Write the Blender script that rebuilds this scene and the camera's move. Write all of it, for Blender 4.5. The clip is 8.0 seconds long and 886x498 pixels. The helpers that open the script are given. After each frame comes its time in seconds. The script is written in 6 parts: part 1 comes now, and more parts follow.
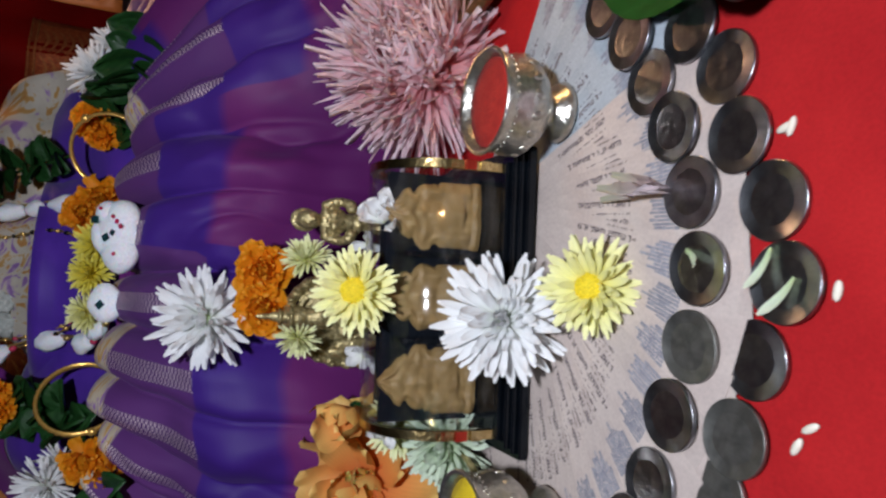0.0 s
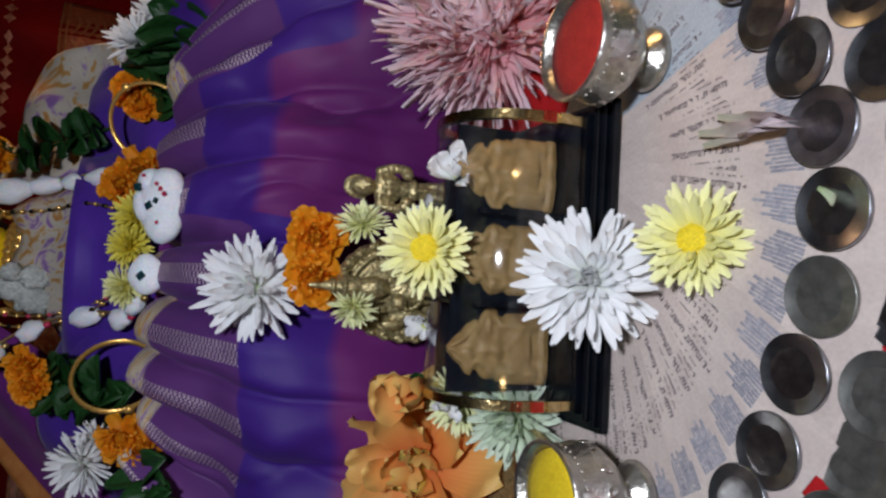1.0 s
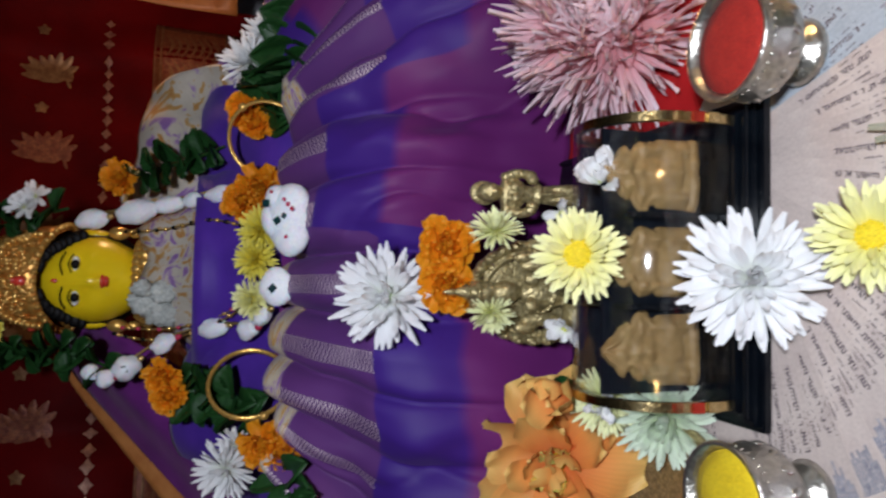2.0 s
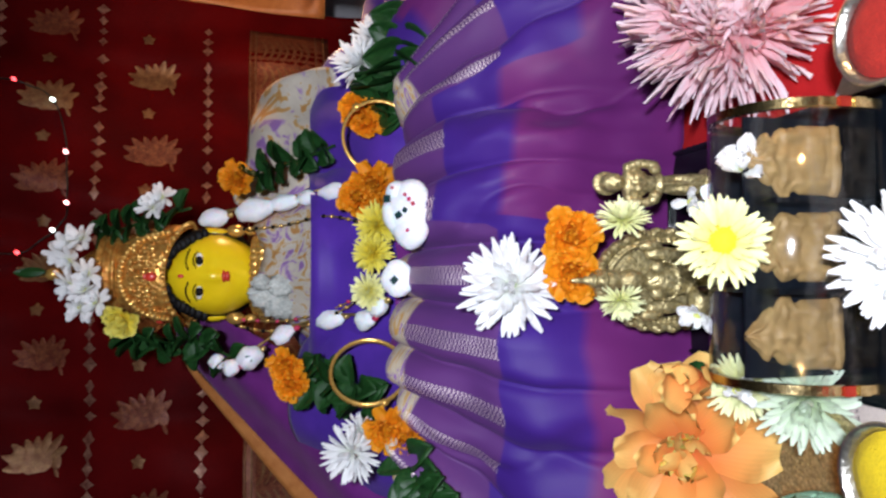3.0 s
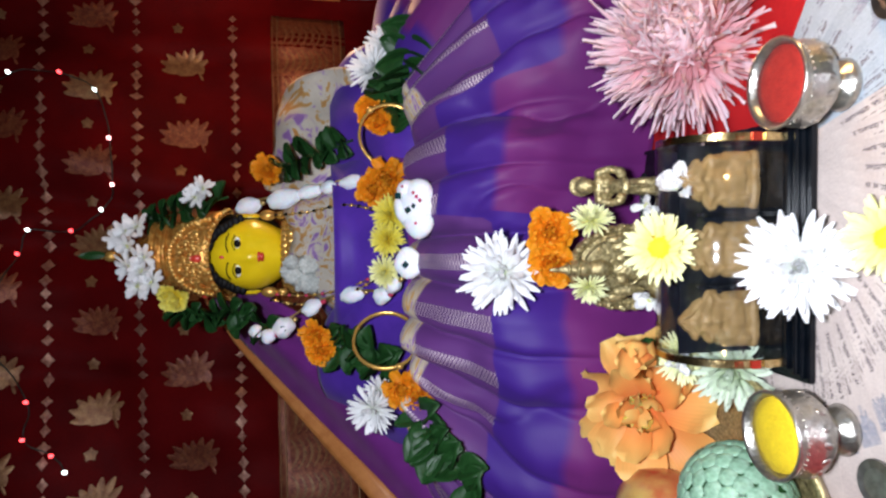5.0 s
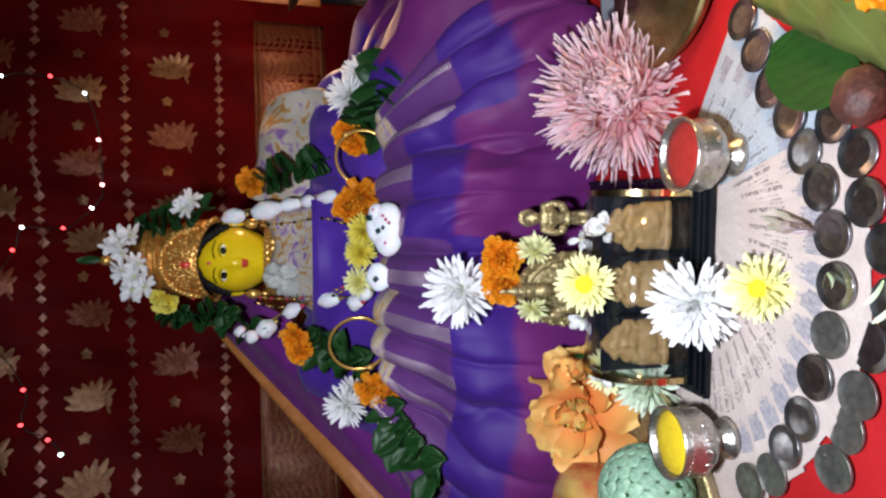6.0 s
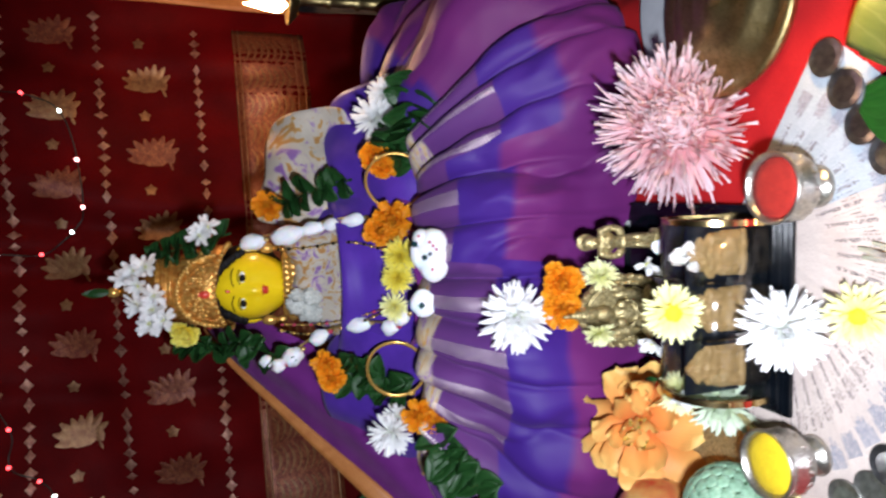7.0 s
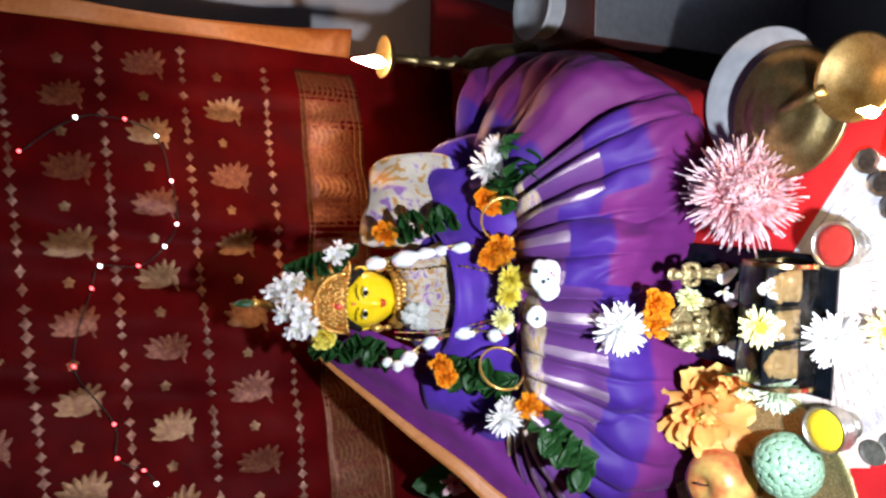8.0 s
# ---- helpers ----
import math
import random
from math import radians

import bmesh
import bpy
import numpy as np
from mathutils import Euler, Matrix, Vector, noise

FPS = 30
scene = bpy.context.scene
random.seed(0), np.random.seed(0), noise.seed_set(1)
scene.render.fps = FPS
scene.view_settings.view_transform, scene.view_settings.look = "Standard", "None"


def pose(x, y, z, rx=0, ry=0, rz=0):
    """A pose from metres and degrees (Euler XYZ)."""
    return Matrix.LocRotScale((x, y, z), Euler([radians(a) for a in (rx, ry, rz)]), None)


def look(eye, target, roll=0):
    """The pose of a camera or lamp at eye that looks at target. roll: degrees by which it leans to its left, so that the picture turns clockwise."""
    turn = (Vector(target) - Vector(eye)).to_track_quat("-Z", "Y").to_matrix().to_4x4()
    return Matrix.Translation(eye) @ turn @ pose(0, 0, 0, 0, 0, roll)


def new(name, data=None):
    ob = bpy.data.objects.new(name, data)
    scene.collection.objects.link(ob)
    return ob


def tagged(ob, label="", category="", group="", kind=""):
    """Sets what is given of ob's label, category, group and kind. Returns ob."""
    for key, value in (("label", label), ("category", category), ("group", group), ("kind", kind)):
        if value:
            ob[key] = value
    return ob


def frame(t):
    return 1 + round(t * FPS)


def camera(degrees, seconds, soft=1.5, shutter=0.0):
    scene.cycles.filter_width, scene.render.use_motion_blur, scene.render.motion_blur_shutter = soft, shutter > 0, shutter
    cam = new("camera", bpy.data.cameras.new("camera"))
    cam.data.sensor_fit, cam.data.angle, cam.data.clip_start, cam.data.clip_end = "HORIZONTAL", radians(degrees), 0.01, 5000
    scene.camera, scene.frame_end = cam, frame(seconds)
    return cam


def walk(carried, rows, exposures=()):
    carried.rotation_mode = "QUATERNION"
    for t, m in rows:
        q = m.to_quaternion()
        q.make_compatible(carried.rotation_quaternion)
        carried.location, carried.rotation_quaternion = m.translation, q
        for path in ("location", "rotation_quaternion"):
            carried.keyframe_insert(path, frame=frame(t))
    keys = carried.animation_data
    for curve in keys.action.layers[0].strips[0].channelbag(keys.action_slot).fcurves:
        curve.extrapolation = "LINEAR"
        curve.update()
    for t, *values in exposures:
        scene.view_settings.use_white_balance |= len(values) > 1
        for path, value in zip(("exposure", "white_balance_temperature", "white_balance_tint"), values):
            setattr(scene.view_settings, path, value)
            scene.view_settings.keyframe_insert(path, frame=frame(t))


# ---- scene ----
cam = camera(64.5, 8.0, soft=2.35, shutter=0.4)
PATH = [
    (0, (-0.0057, 0.1487, 0.1601), (0.1105, 2.7483, -0.9619), -86.7),
    (0.5, (-0.017, 0.17, 0.1658), (0.1445, 2.7724, -0.9435), -85.8),
    (1, (-0.0255, 0.1771, 0.1743), (0.1105, 2.7965, -0.8982), -85.8),
    (1.5, (-0.0198, 0.1842, 0.1884), (0.1133, 2.8433, -0.7806), -87.5),
    (2, (-0.0213, 0.1842, 0.2111), (0.0836, 2.8872, -0.6347), -88.6),
    (3.3, (-0.0241, 0.1771, 0.2536), (0.0227, 2.9594, -0.2848), -90.1),
    (3.5, (-0.0227, 0.1743, 0.255), (-0.0043, 2.9608, -0.2522), -90.4),
    (4, (-0.017, 0.1728, 0.2507), (-0.0156, 2.9594, -0.2649), -90.8),
    (4.5, (-0.0113, 0.1417, 0.2522), (-0.0864, 2.9283, -0.255), -90.8),
    (5.8, (0.0368, 0.0439, 0.2522), (-0.153, 2.8121, -0.323), -91.6),
    (6, (0.0439, 0.0354, 0.2507), (-0.1856, 2.7965, -0.3414), -91.1),
    (6.5, (0.0623, 0.0368, 0.255), (-0.2097, 2.7738, -0.425), -92.1),
    (7, (0.0722, 0.0666, 0.3485), (-0.1898, 2.7455, -0.5341), -93.3),
    (7.5, (0.0836, 0.0411, 0.51), (-0.2068, 2.584, -0.7069), -91.5),
    (8, (0.1048, 0.0028, 0.6205), (-0.119, 2.5217, -0.6588), -91.4),
]
walk(cam, [(t, look(eye, target, roll)) for t, eye, target, roll in PATH],
     exposures=[(0.0, -0.95), (1.0, -1.1), (2.0, -0.78), (3.3, 0.12), (4.5, 0.08), (6.0, -0.2), (7.0, 0.22), (7.5, 0.70), (8.0, 0.92)])

# ---- light: the torch above the lens, and the dim evening room ----
world = bpy.data.worlds.new("dim_room_air")
scene.world = world
world.use_nodes = True
world.node_tree.nodes["Background"].inputs[0].default_value = (0.82, 0.88, 1.0, 1)
world.node_tree.nodes["Background"].inputs[1].default_value = 0.010

torch = bpy.data.lights.new("torch", "AREA")
torch.shape, torch.size, torch.energy, torch.color = "DISK", 0.030, 5.0, (0.90, 0.955, 1.08)
new("torch", torch).matrix_world = look((0.010, 0.078, 0.312), (-0.02, 0.60, 0.10))


# ---- materials ----
def nodes_of(name):
    m = bpy.data.materials.new(name)
    m.use_nodes = True
    nt = m.node_tree
    return m, nt, nt.nodes["Principled BSDF"]


def put(nt, kind, **inputs):
    n = nt.nodes.new(kind)
    for k, v in inputs.items():
        n.inputs[k.replace("_", " ")].default_value = v
    return n


def ramp(nt, source, stops, smooth=True):
    r = nt.nodes.new("ShaderNodeValToRGB")
    r.color_ramp.interpolation = "LINEAR" if smooth else "CONSTANT"
    e = r.color_ramp.elements
    while len(e) < len(stops):
        e.new(0.5)
    for el, (p, c) in zip(e, stops):
        el.position, el.color = p, (*c, 1)
    nt.links.new(source, r.inputs[0])
    return r.outputs[0]


def mix(nt, fac, a, b, blend="MIX"):
    n = nt.nodes.new("ShaderNodeMix")
    n.data_type, n.blend_type = "RGBA", blend
    for sock, v in ((n.inputs[0], fac), (n.inputs[6], a), (n.inputs[7], b)):
        if isinstance(v, (int, float)):
            sock.default_value = v
        elif isinstance(v, tuple):
            sock.default_value = (*v, 1)
        else:
            nt.links.new(v, sock)
    return n.outputs[2]


def bump(nt, bsdf, height, strength, distance):
    b = put(nt, "ShaderNodeBump", Strength=strength, Distance=distance)
    nt.links.new(height, b.inputs["Height"])
    nt.links.new(b.outputs[0], bsdf.inputs["Normal"])


def surface(name, a, b, scale=300.0, rough=0.6, metal=0.0, relief=0.0003, fine=1500.0, vary=0.25, sheen=0.0, sss=0.0, coat=0.0, spec=0.5):
    """A material of two tones, with blotches, grain and fine relief."""
    m, nt, p = nodes_of(name)
    co = nt.nodes.new("ShaderNodeTexCoord").outputs["Object"]
    n1 = put(nt, "ShaderNodeTexNoise", Scale=scale, Detail=4.0)
    n2 = put(nt, "ShaderNodeTexNoise", Scale=fine, Detail=3.0)
    for n in (n1, n2):
        nt.links.new(co, n.inputs["Vector"])
    col = ramp(nt, n1.outputs[0], [(0.32, a), (0.68, b)])
    grain = ramp(nt, n2.outputs[0], [(0.3, (1 - vary,) * 3), (0.7, (1.0,) * 3)])
    col = mix(nt, 1.0, col, grain, "MULTIPLY")
    info = nt.nodes.new("ShaderNodeObjectInfo").outputs["Random"]
    col = mix(nt, 1.0, col, ramp(nt, info, [(0.0, (1 - vary * 0.6,) * 3), (1.0, (1.0,) * 3)]), "MULTIPLY")
    nt.links.new(col, p.inputs["Base Color"])
    p.inputs["Roughness"].default_value, p.inputs["Metallic"].default_value = rough, metal
    p.inputs["Sheen Weight"].default_value, p.inputs["Coat Weight"].default_value, p.inputs["Specular IOR Level"].default_value = sheen, coat, spec
    if sss:
        p.inputs["Subsurface Weight"].default_value = sss
        p.inputs["Subsurface Scale"].default_value = 0.003
    if relief:
        bump(nt, p, n2.outputs[0], 0.6, relief)
    return m


def petal_material(name, root, mid, tip, rough=0.6, sss=0.5, veins=0.92, low=0.86, high=1.0):
    """Colour runs from the petal's root to its tip, with faint veins."""
    m, nt, p = nodes_of(name)
    uv = nt.nodes.new("ShaderNodeTexCoord").outputs["UV"]
    sep = nt.nodes.new("ShaderNodeSeparateXYZ")
    nt.links.new(uv, sep.inputs[0])
    col = ramp(nt, sep.outputs[1], [(0.0, root), (0.5, mid), (1.0, tip)])
    vein = put(nt, "ShaderNodeTexWave", Scale=4.0, Distortion=2.0, Detail=2.0)
    vein.bands_direction = "X"
    nt.links.new(uv, vein.inputs["Vector"])
    col = mix(nt, 1.0, col, ramp(nt, vein.outputs[1], [(0.0, (veins,) * 3), (1.0, (1, 1, 1))]), "MULTIPLY")
    rnd = nt.nodes.new("ShaderNodeNewGeometry").outputs["Random Per Island"]
    col = mix(nt, 1.0, col, ramp(nt, rnd, [(0.0, (0.90,) * 3), (1.0, (1, 1, 1))]), "MULTIPLY")
    info = nt.nodes.new("ShaderNodeObjectInfo").outputs["Random"]
    col = mix(nt, 1.0, col, ramp(nt, info, [(0.0, (1.0, low, low) if low < 0.8 else (low,) * 3), (1.0, (1.0, high, high))]), "MULTIPLY")
    nt.links.new(col, p.inputs["Base Color"])
    p.inputs["Roughness"].default_value = rough
    bump(nt, p, vein.outputs[1], 0.25, 0.0002)
    # thin petals let part of the light through
    thin = nt.nodes.new("ShaderNodeBsdfTranslucent")
    nt.links.new(col, thin.inputs["Color"])
    both = nt.nodes.new("ShaderNodeMixShader")
    both.inputs[0].default_value = sss * 0.5
    nt.links.new(p.outputs[0], both.inputs[1])
    nt.links.new(thin.outputs[0], both.inputs[2])
    nt.links.new(both.outputs[0], [n for n in nt.nodes if n.type == "OUTPUT_MATERIAL"][0].inputs["Surface"])
    return m


def leaf_material(name, a, b, vein_col):
    m, nt, p = nodes_of(name)
    uv = nt.nodes.new("ShaderNodeTexCoord").outputs["UV"]
    wave = put(nt, "ShaderNodeTexWave", Scale=3.2, Distortion=4.0, Detail=3.0)
    wave.bands_direction = "DIAGONAL"
    nt.links.new(uv, wave.inputs["Vector"])
    noise_n = put(nt, "ShaderNodeTexNoise", Scale=6.0, Detail=4.0)
    nt.links.new(uv, noise_n.inputs["Vector"])
    col = ramp(nt, noise_n.outputs[0], [(0.3, a), (0.7, b)])
    col = mix(nt, ramp(nt, wave.outputs[1], [(0.92, (0, 0, 0)), (1.0, (0.28, 0.28, 0.28))]), col, vein_col)
    nt.links.new(col, p.inputs["Base Color"])
    p.inputs["Roughness"].default_value, p.inputs["Specular IOR Level"].default_value = 0.45, 0.25
    bump(nt, p, wave.outputs[1], 0.25, 0.0003)
    return m


PLEATS = 22.0
PANEL = (0.515, 0.608)
SPLIT = 16.0


def sari_material():
    """Bands run from the waist to the hem along V: cream print, woven zari, blue violet, plum."""
    m, nt, p = nodes_of("violet_silk")
    uv = nt.nodes.new("ShaderNodeTexCoord").outputs["UV"]
    sep = nt.nodes.new("ShaderNodeSeparateXYZ")
    nt.links.new(uv, sep.inputs[0])
    wob = put(nt, "ShaderNodeTexNoise", Scale=17.0, Detail=1.0)
    flat = put(nt, "ShaderNodeMapping", Scale=(1.0, 0.0, 1.0))
    nt.links.new(uv, flat.inputs["Vector"])
    nt.links.new(flat.outputs[0], wob.inputs["Vector"])
    add = nt.nodes.new("ShaderNodeMath")
    add.operation = "MULTIPLY_ADD"
    nt.links.new(wob.outputs[0], add.inputs[0])
    add.inputs[1].default_value = 0.12
    nt.links.new(sep.outputs[1], add.inputs[2])
    sub = nt.nodes.new("ShaderNodeMath")
    sub.operation = "SUBTRACT"
    sub.inputs[1].default_value = 0.11
    nt.links.new(add.outputs[0], sub.inputs[0])
    # every fold shows the woven band at a height of its own; one broad panel shows the plain silk
    idx = nt.nodes.new("ShaderNodeMath")
    idx.operation = "MULTIPLY"
    nt.links.new(sep.outputs[0], idx.inputs[0])
    idx.inputs[1].default_value = PLEATS
    low = nt.nodes.new("ShaderNodeMath")
    low.operation = "FLOOR"
    nt.links.new(idx.outputs[0], low.inputs[0])
    chance = nt.nodes.new("ShaderNodeTexWhiteNoise")
    chance.noise_dimensions = "1D"
    nt.links.new(low.outputs[0], chance.inputs["W"])
    step = nt.nodes.new("ShaderNodeMath")
    step.operation = "MULTIPLY_ADD"
    nt.links.new(chance.outputs["Value"], step.inputs[0])
    step.inputs[1].default_value = 0.10
    nt.links.new(sub.outputs[0], step.inputs[2])
    panel = nt.nodes.new("ShaderNodeMath")
    panel.operation = "MULTIPLY_ADD"
    nt.links.new(ramp(nt, sep.outputs[0], [(PANEL[0] - 0.004, (0, 0, 0)), (PANEL[0], (0.42, 0.42, 0.42)), (PANEL[1], (0.42, 0.42, 0.42)), (PANEL[1] + 0.002, (0, 0, 0)), (SPLIT / PLEATS, (0, 0, 0)), (SPLIT / PLEATS + 0.003, (0.80, 0.80, 0.80))]), panel.inputs[0])
    panel.inputs[1].default_value = 0.57
    nt.links.new(step.outputs[0], panel.inputs[2])
    v = panel.outputs[0]
    # cream print
    flo = put(nt, "ShaderNodeTexVoronoi", Scale=26.0)
    nt.links.new(uv, flo.inputs["Vector"])
    flon = put(nt, "ShaderNodeTexNoise", Scale=48.0, Detail=3.0, Distortion=1.5)
    nt.links.new(uv, flon.inputs["Vector"])
    cream = ramp(nt, flon.outputs[0], [(0.38, (0.24, 0.12, 0.32)), (0.45, (0.40, 0.34, 0.25)), (0.55, (0.44, 0.38, 0.29)), (0.62, (0.42, 0.24, 0.07))])
    # zari
    wv = put(nt, "ShaderNodeTexVoronoi", Scale=1.0, Randomness=0.0)
    mp = put(nt, "ShaderNodeMapping", Scale=(175.0, 110.0, 1.0), Rotation=(0, 0, 0.785))
    nt.links.new(uv, mp.inputs["Vector"])
    nt.links.new(mp.outputs[0], wv.inputs["Vector"])
    ringlet = ramp(nt, wv.outputs[0], [(0.14, (0.0, 0.0, 0.0)), (0.21, (1, 1, 1)), (0.33, (1, 1, 1)), (0.40, (0.0, 0.0, 0.0))])
    stripe = put(nt, "ShaderNodeTexWave", Scale=1.0, Distortion=0.0)
    stripe.bands_direction = "X"
    mp2 = put(nt, "ShaderNodeMapping", Scale=(PLEATS * 0.31416, 1.0, 1.0), Rotation=(0, 0, 0))
    nt.links.new(uv, mp2.inputs["Vector"])
    nt.links.new(mp2.outputs[0], stripe.inputs["Vector"])
    on = nt.nodes.new("ShaderNodeMath")
    on.operation = "MULTIPLY"
    thin = nt.nodes.new("ShaderNodeMath")
    thin.operation = "SUBTRACT"
    nt.links.new(stripe.outputs[1], thin.inputs[0])
    nt.links.new(ramp(nt, sep.outputs[0], [(0.600, (0, 0, 0)), (0.612, (0.15, 0.15, 0.15))]), thin.inputs[1])
    nt.links.new(ramp(nt, thin.outputs[0], [(0.79, (0, 0, 0)), (0.82, (1, 1, 1))]), on.inputs[0])
    nt.links.new(ringlet, on.inputs[1])
    band = nt.nodes.new("ShaderNodeMath")
    band.operation = "MULTIPLY"
    nt.links.new(on.outputs[0], band.inputs[0])
    nt.links.new(ramp(nt, v, [(0.135, (0, 0, 0)), (0.14, (1, 1, 1)), (0.475, (1, 1, 1)), (0.48, (0, 0, 0))]), band.inputs[1])
    silk = ramp(nt, v, [(0.135, (0.095, 0.030, 0.15)), (0.475, (0.095, 0.030, 0.15)), (0.48, (0.044, 0.014, 0.185)), (0.70, (0.046, 0.014, 0.178)), (0.735, (0.120, 0.017, 0.125)), (1.0, (0.105, 0.013, 0.110))])
    blot = put(nt, "ShaderNodeTexNoise", Scale=3.0, Detail=3.0)
    nt.links.new(uv, blot.inputs["Vector"])
    silk = mix(nt, 1.0, silk, ramp(nt, blot.outputs[0], [(0.3, (0.8, 0.8, 0.85)), (0.7, (1.1, 1.05, 1.0))]), "MULTIPLY")
    silk = mix(nt, ramp(nt, v, [(0.150, (1, 1, 1)), (0.160, (0, 0, 0))]), silk, cream)
    col = mix(nt, band.outputs[0], silk, (0.92, 0.80, 0.76))
    nt.links.new(col, p.inputs["Base Color"])
    nt.links.new(band.outputs[0], p.inputs["Metallic"])
    p.inputs["Roughness"].default_value, p.inputs["Sheen Weight"].default_value = 0.55, 0.08
    p.inputs["Specular IOR Level"].default_value = 0.18
    p.inputs["Sheen Tint"].default_value = (0.55, 0.35, 0.9, 1)
    wea = put(nt, "ShaderNodeTexNoise", Scale=160.0, Detail=2.0)
    nt.links.new(uv, wea.inputs["Vector"])
    bump(nt, p, wea.outputs[0], 0.25, 0.0004)
    return m


def print_material(name="cream_print", size=1.0, dim=1.0):
    """Cream cloth printed with mauve and ochre flowers."""
    m, nt, p = nodes_of(name)
    co = nt.nodes.new("ShaderNodeTexCoord").outputs["Object"]
    n1 = put(nt, "ShaderNodeTexNoise", Scale=26.0 * size, Detail=2.5, Distortion=2.2)
    n2 = put(nt, "ShaderNodeTexNoise", Scale=1200.0, Detail=2.0)
    v1 = put(nt, "ShaderNodeTexVoronoi", Scale=38.0 * size)
    for n in (n1, n2, v1):
        nt.links.new(co, n.inputs["Vector"])
    col = ramp(nt, n1.outputs[0], [(0.34, (0.26, 0.13, 0.36)), (0.40, (0.42, 0.30, 0.44)), (0.43, (0.52, 0.46, 0.38)), (0.57, (0.56, 0.50, 0.42)), (0.61, (0.50, 0.30, 0.10)), (0.72, (0.44, 0.20, 0.06))])
    col = mix(nt, ramp(nt, v1.outputs[0], [(0.10, (0.8, 0.8, 0.8)), (0.14, (0, 0, 0))]), col, (0.42, 0.42, 0.36))
    col = mix(nt, 1.0, col, (dim,) * 3, "MULTIPLY")
    nt.links.new(col, p.inputs["Base Color"])
    p.inputs["Roughness"].default_value = 0.7
    bump(nt, p, n2.outputs[0], 0.4, 0.0003)
    return m


def glow(name, col, strength):
    m, nt, p = nodes_of(name)
    p.inputs["Base Color"].default_value = (*col, 1)
    p.inputs["Emission Color"].default_value = (*col, 1)
    p.inputs["Emission Strength"].default_value = strength
    return m


def clear_plastic():
    """Thin clear sheet: lets light straight through, with a mirror gloss that grows towards the edge."""
    m, nt, p = nodes_of("clear_acrylic")
    clear = nt.nodes.new("ShaderNodeBsdfTransparent")
    clear.inputs[0].default_value = (0.95, 0.96, 0.97, 1)
    gloss = put(nt, "ShaderNodeBsdfGlossy", Roughness=0.09)
    edge = put(nt, "ShaderNodeLayerWeight", Blend=0.5)
    both = nt.nodes.new("ShaderNodeMixShader")
    nt.links.new(ramp(nt, edge.outputs["Facing"], [(0.0, (0.05, 0.05, 0.05)), (0.6, (0.07, 0.07, 0.07)), (0.85, (0.22, 0.22, 0.22)), (1.0, (0.7, 0.7, 0.7))]), both.inputs[0])
    nt.links.new(clear.outputs[0], both.inputs[1])
    nt.links.new(gloss.outputs[0], both.inputs[2])
    nt.links.new(both.outputs[0], [n for n in nt.nodes if n.type == "OUTPUT_MATERIAL"][0].inputs["Surface"])
    nt.nodes.remove(p)
    return m


